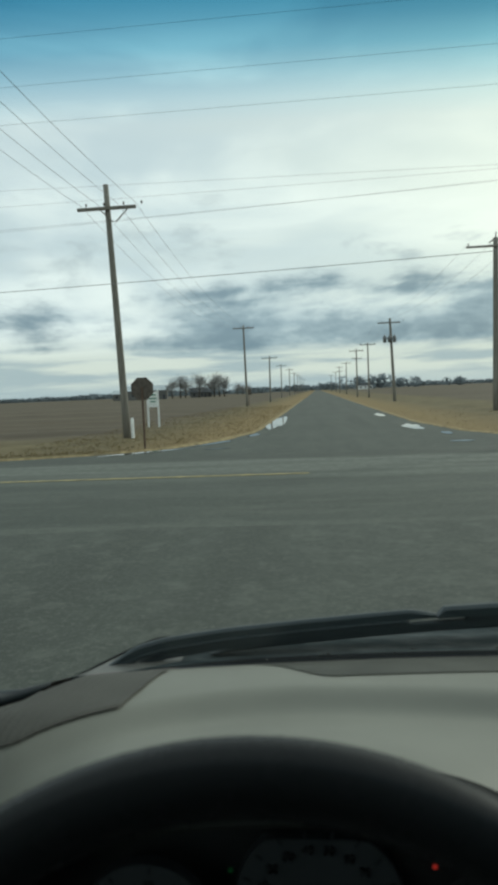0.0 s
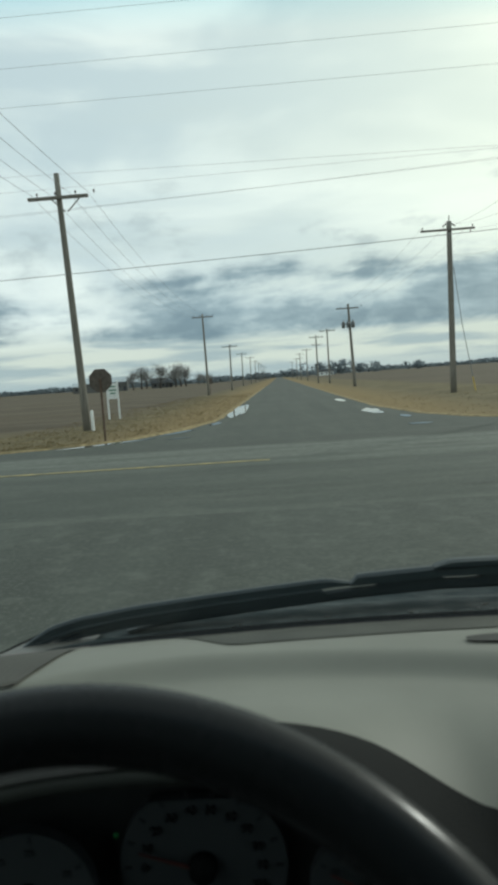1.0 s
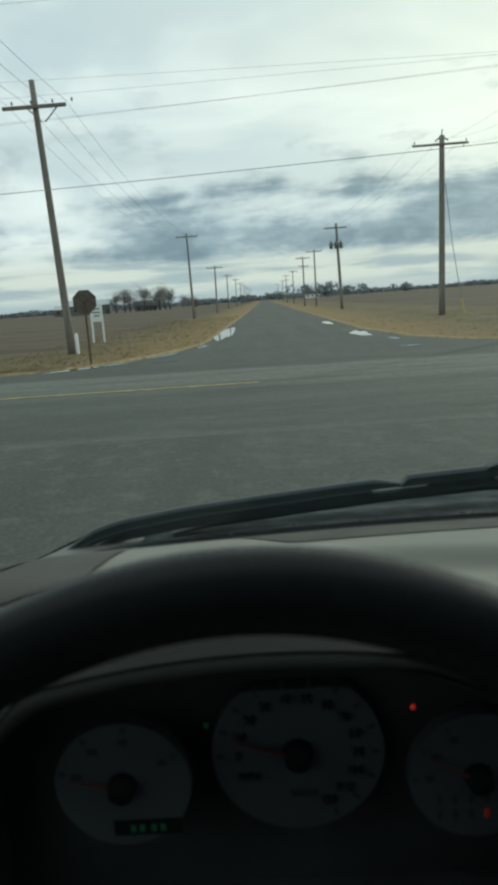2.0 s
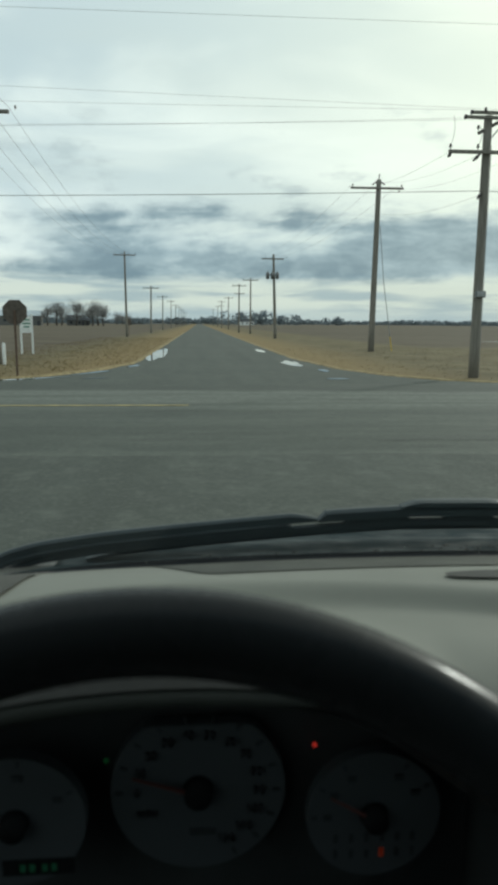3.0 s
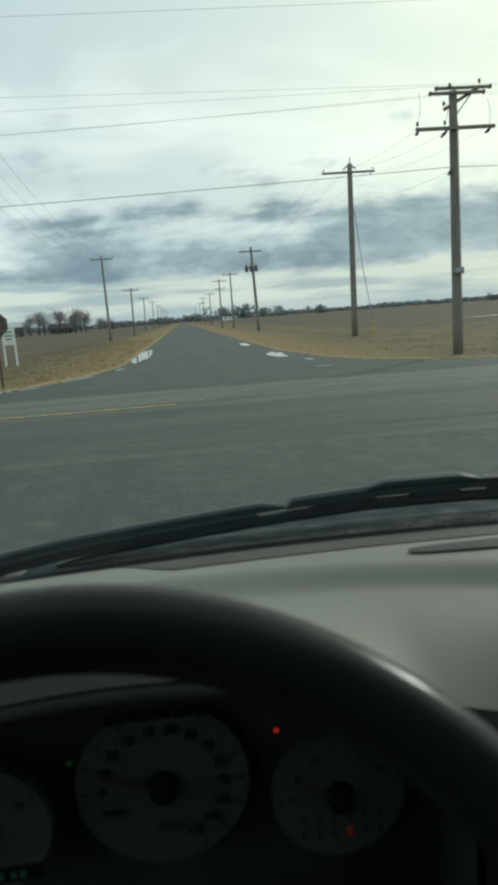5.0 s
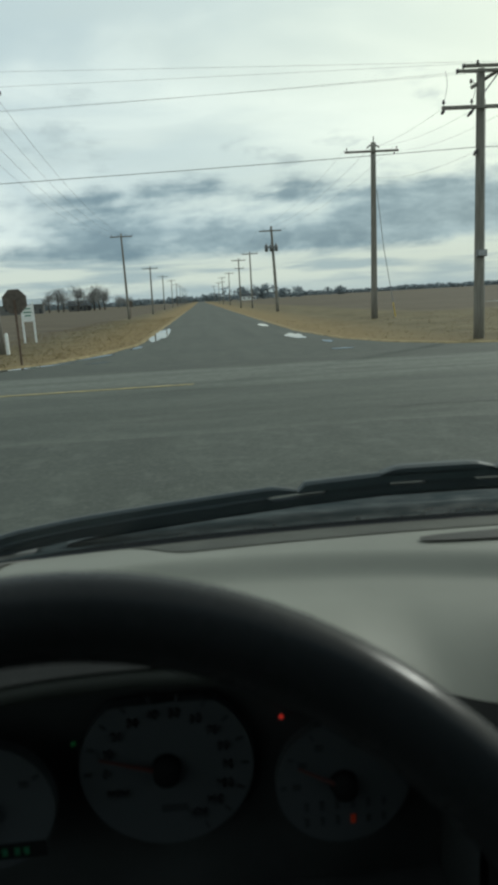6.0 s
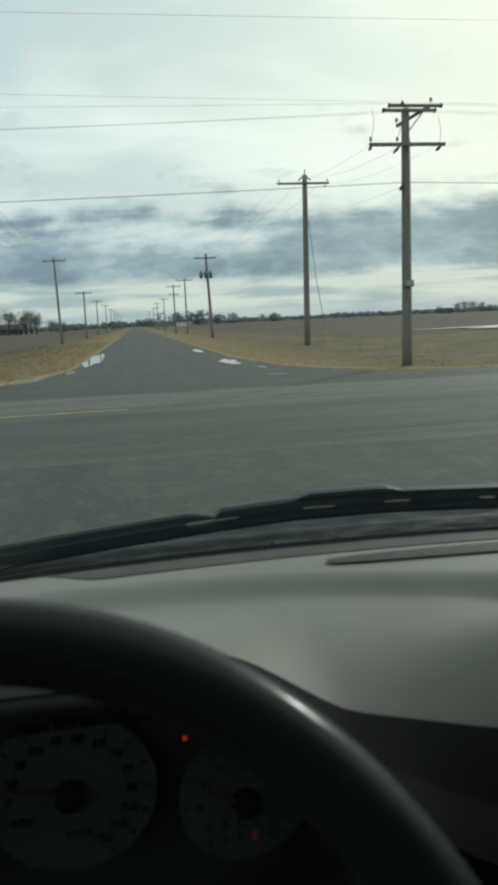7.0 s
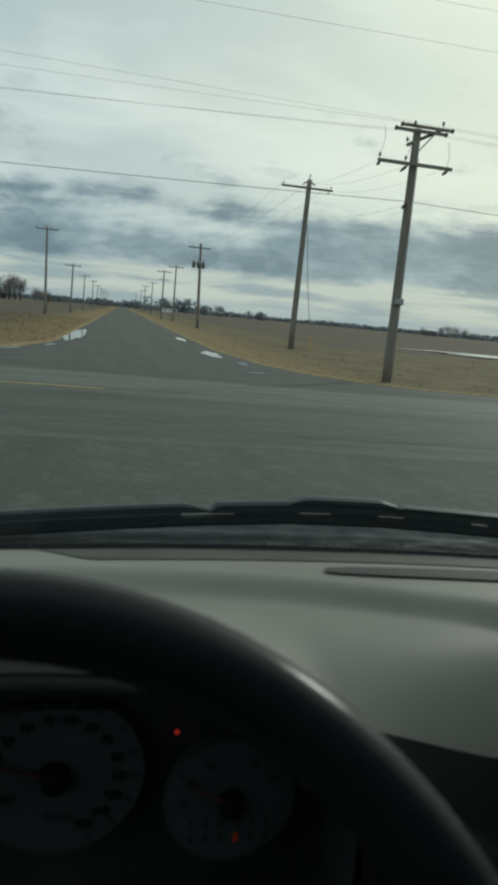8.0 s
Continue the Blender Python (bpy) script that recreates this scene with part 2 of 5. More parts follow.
def mat_ground():
    """Dry winter grass by the roads, tilled brown fields beyond."""
    n = Nodes("ground", 0.95, 0, 0.15)
    geo = n.node("ShaderNodeNewGeometry")
    sep = n.node("ShaderNodeSeparateXYZ")
    n.link(geo.outputs["Position"], sep.inputs[0])
    big = n.noise(0.035, 5)
    mid = n.noise(0.5, 7)
    fine = n.noise(9.0, 6)
    grass = n.ramp(mid, (0.30, (0.090, 0.072, 0.039)), (0.52, (0.133, 0.107, 0.058)), (0.72, (0.176, 0.146, 0.086)))
    grass = n.mix(n.ramp(fine, (0.38, 0.18), (0.58, 0.0)), grass, (0.086, 0.067, 0.036))
    rows = n.noise(0.25, 5, (0.06, 1.0, 1.0))
    field = n.ramp(rows, (0.30, (0.077, 0.063, 0.045)), (0.55, (0.116, 0.095, 0.067)), (0.75, (0.155, 0.129, 0.093)))
    field = n.mix(n.ramp(fine, (0.42, 0.4), (0.6, 0.0)), field, (0.052, 0.037, 0.023))
    # how far from the road across and from the crossing road
    wob = n.math("MULTIPLY", n.math("SUBTRACT", big, 0.5), 16.0)
    across = n.math("ABSOLUTE", n.math("SUBTRACT", sep.outputs[0], 0.95))
    right = n.math("GREATER_THAN", sep.outputs[0], 0.95)
    limit = n.math("ADD", n.math("MULTIPLY", right, 5.0), 9.5)
    by_road = n.node("ShaderNodeMapRange")
    n.link(n.math("SUBTRACT", n.math("ADD", across, n.math("MULTIPLY", wob, 0.35)), limit), by_road.inputs[0])
    by_road.inputs[1].default_value, by_road.inputs[2].default_value = -1.0, 1.5
    over = n.math("ABSOLUTE", n.math("SUBTRACT", sep.outputs[1], 14.0))
    by_cross = n.node("ShaderNodeMapRange")
    n.link(n.math("SUBTRACT", n.math("ADD", over, wob), n.math("ADD", n.math("MULTIPLY", right, 22.0), 14.0)), by_cross.inputs[0])
    by_cross.inputs[1].default_value, by_cross.inputs[2].default_value = -2.0, 4.0
    near = n.math("LESS_THAN", sep.outputs[1], 9.0)
    isfield = n.math("MULTIPLY", n.math("MULTIPLY", by_road.outputs[0], by_cross.outputs[0]), n.math("SUBTRACT", 1.0, near))
    verge = n.node("ShaderNodeMapRange")
    n.link(n.math("ADD", across, n.math("MULTIPLY", n.math("SUBTRACT", mid, 0.5), 2.0)), verge.inputs[0])
    verge.inputs[1].default_value, verge.inputs[2].default_value, verge.inputs[3].default_value, verge.inputs[4].default_value = 5.0, 8.5, 0.8, 0.0
    far_side = n.math("MULTIPLY", verge.outputs[0], n.math("GREATER_THAN", sep.outputs[1], 20.0))
    straw = n.ramp(fine, (0.35, (0.172, 0.116, 0.050)), (0.65, (0.258, 0.185, 0.086)))
    grass = n.mix(far_side, grass, straw)
    n.color(n.mix(isfield, grass, field))
    n.bump(fine, 0.25, 0.04)
    return n.mat


def mat_pole():
    n = Nodes("weathered_pole_wood", 0.9, 0, 0.2)
    grain = n.noise(6, 6, (6, 6, 0.25))
    big = n.noise(0.6, 3)
    c = n.ramp(grain, (0.30, (0.118, 0.112, 0.097)), (0.70, (0.268, 0.255, 0.222)))
    n.color(n.mix(n.ramp(big, (0.4, 0.0), (0.7, 0.5)), c, (0.170, 0.160, 0.136)))
    n.bump(grain, 0.6, 0.01)
    return n.mat


def mat_glass():
    n = Nodes("windscreen_glass", 0.0)
    out = n.nt.nodes["Material Output"]
    sep = n.node("ShaderNodeSeparateXYZ")
    n.link(n.tc.outputs["Object"], sep.inputs[0])
    tint = n.ramp(n.math("SUBTRACT", sep.outputs[2], 1.65), (0.0, (0.900, 0.985, 0.962)), (0.1025, (0.900, 0.985, 0.962)), (0.1065, (0.70, 0.90, 0.93)), (0.112, (0.28, 0.60, 0.74)), (0.1195, (0.04, 0.25, 0.41)))
    tr = n.node("ShaderNodeBsdfTransparent")
    n.link(tint, tr.inputs[0])
    gl = n.node("ShaderNodeBsdfGlossy")
    gl.inputs["Roughness"].default_value = 0.02
    fr = n.node("ShaderNodeLayerWeight")
    fr.inputs[0].default_value = 0.5
    gloss = n.math("ADD", n.math("MULTIPLY", n.math("POWER", fr.outputs["Facing"], 4.0), 0.11), 0.005)
    mx = n.node("ShaderNodeMixShader")
    n.link(gloss, mx.inputs[0])
    n.link(tr.outputs[0], mx.inputs[1])
    n.link(gl.outputs[0], mx.inputs[2])
    n.link(mx.outputs[0], out.inputs[0])
    return n.mat


def mat_side_glass():
    n = Nodes("tinted_side_glass", 0.02)
    out = n.nt.nodes["Material Output"]
    tr = n.node("ShaderNodeBsdfTransparent")
    tr.inputs[0].default_value = (0.76, 0.82, 0.79, 1)
    gl = n.node("ShaderNodeBsdfGlossy")
    gl.inputs["Roughness"].default_value = 0.02
    mx = n.node("ShaderNodeMixShader")
    mx.inputs[0].default_value = 0.05
    n.link(tr.outputs[0], mx.inputs[1])
    n.link(gl.outputs[0], mx.inputs[2])
    n.link(mx.outputs[0], out.inputs[0])
    return n.mat


def mat_emit(name, col, power):
    n = Nodes(name, 0.4)
    n.color(tuple(c * 0.3 for c in col))
    n.bsdf.inputs["Emission Color"].default_value = (*col, 1)
    n.bsdf.inputs["Emission Strength"].default_value = power
    return n.mat


def mat_twig(name, a, b):
    n = Nodes(name, 0.95, 0, 0.1)
    g = n.node("ShaderNodeNewGeometry")
    n.color(n.ramp(g.outputs["Random Per Island"], (0.0, a), (1.0, b)))
    return n.mat


def mat_water():
    n = Nodes("puddle_water", 0.04, 0, 0.5)
    n.color((0.05, 0.05, 0.045))
    n.bsdf.inputs["IOR"].default_value = 1.6
    n.bump(n.noise(1.5, 2), 0.02, 0.01)
    return n.mat


def mat_blade_grass():
    n = Nodes("dry_grass", 0.95, 0, 0.1)
    g = n.node("ShaderNodeNewGeometry")
    n.color(n.ramp(g.outputs["Random Per Island"], (0.0, (0.119, 0.089, 0.045)), (0.5, (0.180, 0.138, 0.069)), (1.0, (0.242, 0.195, 0.109))))
    return n.mat


def mat_dash():
    n = Nodes("beige_dash_vinyl", 0.62, 0, 0.35)
    big = n.noise(5, 4)
    n.color(n.ramp(big, (0.35, (0.166, 0.168, 0.145)), (0.65, (0.195, 0.197, 0.170))))
    n.bump(n.noise(900, 2), 0.25, 0.0006)
    return n.mat


def mat_cowl():
    """Weathered cowl plastic, wet in streaks."""
    n = Nodes("wet_grey_cowl_plastic", 0.9, 0, 0.25)
    c = n.ramp(n.noise(16, 6, (0.35, 2.2, 2.2), rough=0.6), (0.32, (0.016, 0.026, 0.029)), (0.60, (0.024, 0.037, 0.041)), (0.80, (0.040, 0.058, 0.062)))
    n.color(c)
    n.rough(n.ramp(n.noise(40, 4, (0.5, 2, 2), move=(3, 0, 1)), (0.40, 0.95), (0.66, 0.55)))
    n.bump(n.noise(120, 3), 0.5, 0.001)
    return n.mat


def mat_rim():
    """Worn black leather: dull, with a polished skin where it is gripped."""
    n = Nodes("black_wheel_leather", 0.6, 0, 0.05)
    n.color(n.ramp(n.noise(12, 4), (0.3, (0.0155, 0.0170, 0.0185)), (0.7, (0.021, 0.0228, 0.0245))))
    n.bsdf.inputs["Coat Weight"].default_value = 0.62
    n.bsdf.inputs["Coat IOR"].default_value = 1.22
    n.link(n.ramp(n.noise(60, 4), (0.35, 0.20), (0.70, 0.33)), n.bsdf.inputs["Coat Roughness"])
    n.bump(n.noise(420, 3), 0.30, 0.0006)
    return n.mat


M = dict(
    asphalt=mat_asphalt(), cross=mat_cross_asphalt(), ground=mat_ground(), pole=mat_pole(), glass=mat_glass(),
    water=mat_water(), grass=mat_blade_grass(), dash=mat_dash(), rim=mat_rim(),
    gravel=plain("roadside_gravel", (0.17, 0.165, 0.15), 0.95, var=0.4, scale=30, bump=0.8, bscale=40),
    straw=plain("pale_dead_grass", (0.25, 0.195, 0.105), 0.95, spec=0.1, var=0.35, scale=4, bump=0.9, bscale=30),
    crack=plain("dark_road_crack", (0.046, 0.050, 0.045), 0.9),
    yellow_line=plain("worn_yellow_paint", (0.36, 0.285, 0.105), 0.75, var=0.4, scale=3),
    insulator=plain("brown_porcelain", (0.045, 0.035, 0.035), 0.25),
    grey_metal=plain("galvanised_steel", (0.32, 0.33, 0.33), 0.45, 0.8, var=0.2),
    tank=plain("grey_transformer_paint", (0.13, 0.14, 0.14), 0.5),
    wire=plain("weathered_grey_wire", (0.22, 0.23, 0.235), 0.5),
    stop_red=plain("faded_red_sign", (0.36, 0.045, 0.05), 0.45, var=0.1),
    sign_white=plain("white_sign_sheet", (0.74, 0.74, 0.72), 0.5),
    sign_back=plain("weathered_sign_back", (0.085, 0.07, 0.055), 0.7, var=0.3),
    post_brown=plain("rusty_sign_post", (0.10, 0.065, 0.045), 0.8, var=0.3),
    white_paint=plain("white_painted_wood", (0.74, 0.76, 0.74), 0.6),
    green_sign=plain("green_street_sign", (0.03, 0.20, 0.12), 0.45),
    yellow_tube=plain("yellow_plastic_guard", (0.55, 0.38, 0.05), 0.5),
    twig=mat_twig("bare_twigs", (0.16, 0.16, 0.155), (0.27, 0.265, 0.25)),
    # distance haze is mixed into this paler, bluer twig colour
    woods=mat_twig("hazed_bare_woods", (0.120, 0.145, 0.160), (0.200, 0.232, 0.245)),
    bark=plain("dark_bark", (0.06, 0.05, 0.04), 0.95, var=0.4, scale=20),
    house_wall=plain("weathered_siding", (0.115, 0.115, 0.108), 0.7),
    house_roof=plain("dark_shingles", (0.045, 0.05, 0.055), 0.85, var=0.3),
    barn_roof=plain("pale_sheet_metal", (0.42, 0.47, 0.49), 0.5, 0.2),
    pane=plain("dark_window_pane", (0.03, 0.035, 0.04), 0.1),
    debris=plain("dark_brush_and_rubble", (0.06, 0.055, 0.05), 0.95, var=0.5, scale=10),
    black=plain("black_plastic", (0.055, 0.060, 0.064), 0.6, spec=0.25, var=0.2, bump=0.3, bscale=500),
    cowl=mat_cowl(),
    rubber=plain("wiper_rubber", (0.026, 0.035, 0.040), 0.6, spec=0.25),
    wiper_metal=plain("black_wiper_metal", (0.032, 0.044, 0.050), 0.5, spec=0.3),
    dark_vinyl=plain("dark_grey_vinyl", (0.040, 0.040, 0.037), 0.7, spec=0.25, bump=0.4, bscale=600),
    grille=plain("grey_brown_grille_vinyl", (0.062, 0.060, 0.052), 0.7, spec=0.25, var=0.15, bump=0.5, bscale=300),
    lower_vinyl=plain("near_black_vinyl", (0.019, 0.0197, 0.0193), 0.85, spec=0.08, bump=0.4, bscale=600),
    lip_vinyl=plain("charcoal_lip_vinyl", (0.048, 0.052, 0.048), 0.75, spec=0.15, bump=0.3, bscale=600),
    # dash vinyl with the shade below the glass put into its colour
    taupe=plain("dash_shade_vinyl", (0.050, 0.052, 0.043), 0.65, spec=0.3, var=0.2, scale=14, bump=0.3, bscale=600),
    # white faces coloured dark: the hood's shade is put into the base colour
    dial=plain("shaded_white_dial", (0.066, 0.077, 0.088), 0.6, var=0.05),
    dial_ink=plain("dial_ink", (0.038, 0.042, 0.050), 0.6),
    needle=plain("red_needle", (0.11, 0.028, 0.026), 0.5),
    red_trim=plain("glossy_red_wood_trim", (0.045, 0.010, 0.008), 0.12),
    stack=plain("black_console_plastic", (0.018, 0.0195, 0.021), 0.9, spec=0.02),
    cabin=plain("grey_cabin_lining", (0.06, 0.06, 0.058), 0.9),
    side_glass=mat_side_glass(),
    seat=plain("dark_seat_cloth", (0.03, 0.03, 0.032), 0.95),
    body_paint=plain("beige_car_paint", (0.10, 0.098, 0.088), 0.5),
    tyre=plain("tyre_rubber", (0.02, 0.02, 0.02), 0.85),
    lamp_red=mat_emit("red_warning_glow", (1.0, 0.06, 0.04), 0.24),
    lamp_green=mat_emit("green_indicator_glow", (0.05, 0.7, 0.2), 0.011),
    clock_green=mat_emit("green_clock_glow", (0.06, 0.50, 0.25), 0.0009),
    lamp_orange=mat_emit("gear_marker_glow", (1.0, 0.10, 0.03), 0.026),
)


# ---- mesh helpers ----
def mesh_of(name, bm, mat, smooth=False):
    me = bpy.data.meshes.new(name)
    bmesh.ops.recalc_face_normals(bm, faces=bm.faces)
    bm.to_mesh(me)
    bm.free()
    me.materials.append(mat)
    if smooth:
        for p in me.polygons:
            p.use_smooth = True
    return me


def part(name, bm, mat, parent=None, label="", smooth=False):
    ob = new(name, mesh_of(name, bm, mat, smooth))
    if parent is not None:
        ob.parent = parent
    return tagged(ob, label)


def thing(name, m, label, category, group="", kind=""):
    ob = new(name)
    ob.matrix_world = m
    ob.empty_display_size = 0.2
    return tagged(ob, label, category, group, kind)


def box(bm, c, s, rot=None, bevel=0.0):
    r = bmesh.ops.create_cube(bm, size=1.0)
    vs = r["verts"]
    m = Matrix.Translation(c) @ (rot.to_4x4() if rot else Matrix.Identity(4)) @ Matrix.Diagonal((*s, 1))
    bmesh.ops.transform(bm, matrix=m, verts=vs)
    if bevel:
        es = list({e for v in vs for e in v.link_edges})
        bmesh.ops.bevel(bm, geom=es, offset=bevel, segments=2, affect="EDGES", profile=0.5)
    return bm


def boxed(c, s, bevel=0.0, rot=None):
    return box(bmesh.new(), c, s, rot, bevel)


def tube(bm, pts, radii, seg=8, caps=True):
    """A tube along points."""
    pts = [Vector(p) for p in pts]
    if isinstance(radii, (int, float)):
        radii = [radii] * len(pts)
    rings = []
    for i, p in enumerate(pts):
        d = (pts[min(i + 1, len(pts) - 1)] - pts[max(i - 1, 0)]).normalized()
        a = d.orthogonal().normalized() if abs(d.z) > 0.95 else d.cross(Vector((0, 0, 1))).normalized()
        if abs(d.z) > 0.95:
            a = Vector((0, 1, 0)).cross(d).normalized()
        b = d.cross(a).normalized()
        rings.append([bm.verts.new(p + radii[i] * (math.cos(2 * math.pi * k / seg) * a + math.sin(2 * math.pi * k / seg) * b)) for k in range(seg)])
    for r0, r1 in zip(rings, rings[1:]):
        for k in range(seg):
            bm.faces.new((r0[k], r0[(k + 1) % seg], r1[(k + 1) % seg], r1[k]))
    if caps:
        bm.faces.new(rings[0])
        bm.faces.new(rings[-1][::-1])
    return bm


def tubed(pts, radii, seg=8):
    return tube(bmesh.new(), pts, radii, seg)


def lathe(bm, rings, seg=16, axis_m=None):
    """Turned shape from (radius, height) pairs."""
    vs = []
    m = axis_m or Matrix.Identity(4)
    for r, h in rings:
        vs.append([bm.verts.new(m @ Vector((r * math.cos(2 * math.pi * k / seg), r * math.sin(2 * math.pi * k / seg), h))) for k in range(seg)])
    for a, b in zip(vs, vs[1:]):
        for k in range(seg):
            bm.faces.new((a[k], a[(k + 1) % seg], b[(k + 1) % seg], b[k]))
    bm.faces.new(vs[0][::-1])
    bm.faces.new(vs[-1])
    return bm


def grid(nu, nv, f):
    """A sheet of quads: f(u, v) with u, v in 0..1."""
    bm = bmesh.new()
    vs = [[bm.verts.new(f(i / nu, j / nv)) for j in range(nv + 1)] for i in range(nu + 1)]
    for i in range(nu):
        for j in range(nv):
            bm.faces.new((vs[i][j], vs[i + 1][j], vs[i + 1][j + 1], vs[i][j + 1]))
    return bm


def flat(outline, z, thick=0.0):
    """A flat slab from an outline."""
    bm = bmesh.new()
    top = [bm.verts.new((x, y, z)) for x, y in outline]
    bm.faces.new(top)
    if thick:
        low = [bm.verts.new((x, y, z - thick)) for x, y in outline]
        n = len(top)
        for k in range(n):
            bm.faces.new((top[k], low[k], low[(k + 1) % n], top[(k + 1) % n]))
    bmesh.ops.triangulate(bm, faces=[f for f in bm.faces if len(f.verts) > 4])
    return bm


def sstep(v, a, b):
    t = min(1.0, max(0.0, (v - a) / (b - a)))
    return t * t * (3 - 2 * t)


# ---- ground and roads ----
NEAR_L, NEAR_R = -2.3, 2.45      # edges of the road the car stands on
FAR_L, FAR_R = -2.4, 4.3         # edges of the road beyond the crossing
CROSS_0, CROSS_1 = 8.6, 18.6     # edges of the crossing road


def ditch(x, y):
    """Depth of the roadside ditches on the near side of the crossing."""
    if y > 8.0:
        return 0.0
    fade = sstep(y, 7.8, 4.0)
    right = math.exp(-((x - 7.0) / 1.6) ** 2)
    left = math.exp(-((x + 6.6) / 1.5) ** 2)
    return -(0.75 * right + 0.55 * left) * fade


def ground_z(x, y):
    off = min(abs(x - 0.5), abs(y - 13.6))
    rough = noise.noise((x * 0.25, y * 0.25, 0)) * 0.10 + noise.noise((x * 1.1, y * 1.1, 3)) * 0.035
    grow = sstep(off, 3.0, 12.0)
    z = -0.05 + rough * (0.25 + 0.75 * grow) + ditch(x, y)
    # a low lip of turf along the far side of the crossing road
    if y > 18.0:
        z += 0.09 * math.exp(-((y - 19.6) / 0.8) ** 2) * sstep(abs(x - 0.95), 4.5, 8.0)
    inside = (CROSS_0 - 1.5 < y < CROSS_1 + 1.2) or (y >= CROSS_1 and FAR_L - 0.8 < x < FAR_R + 0.8) or (y <= CROSS_0 and NEAR_L - 1.0 < x < NEAR_R + 1.0)
    corner = y >= CROSS_1 and y < 33 and -6.0 < x < 8.5
    corner |= y <= CROSS_0 and y > 0 and -6.5 < x < 8.5
    if inside or corner:
        z = min(z, -0.06 + ditch(x, y))
    return z


def axis(lo, hi, fine_lo, fine_hi, step):
    vals = [fine_lo + step * k for k in range(int((fine_hi - fine_lo) / step) + 1)]
    d, v = step * 1.3, vals[-1]
    while v < hi:
        v += d
        d *= 1.3
        vals.append(min(v, hi))
    d, v, low = step * 1.3, vals[0], []
    while v > lo:
        v -= d
        d *= 1.3
        low.append(max(v, lo))
    return low[::-1] + vals


def build_ground():
    xs = axis(-4200, 4200, -26, 34, 0.5)
    ys = axis(-900, 4600, -48, 60, 0.5)
    verts = [(x, y, ground_z(x, y) if abs(x) < 80 and -80 < y < 120 else -0.05) for x in xs for y in ys]
    n = len(ys)
    faces = [(i * n + j, (i + 1) * n + j, (i + 1) * n + j + 1, i * n + j + 1) for i in range(len(xs) - 1) for j in range(n - 1)]
    me = bpy.data.meshes.new("ground")
    me.from_pydata(verts, [], faces)
    me.materials.append(M["ground"])
    for p in me.polygons:
        p.use_smooth = True
    tagged(new("ground", me), "flat dry winter grass verges and tilled brown fields", "ground", kind="structure")


def wavy(pts, amp, seed):
    """Breaks a straight edge into a worn one."""
    out = []
    for (x0, y0), (x1, y1) in zip(pts, pts[1:]):
        n = max(1, int(min(60, math.hypot(x1 - x0, y1 - y0) / 0.6)))
        for k in range(n):
            x, y = x0 + (x1 - x0) * k / n, y0 + (y1 - y0) * k / n
            out.append((x + amp * noise.noise((x * 0.7, y * 0.7, seed)), y + amp * noise.noise((x * 0.7, y * 0.7, seed + 9))))
    out.append(pts[-1])
    return out


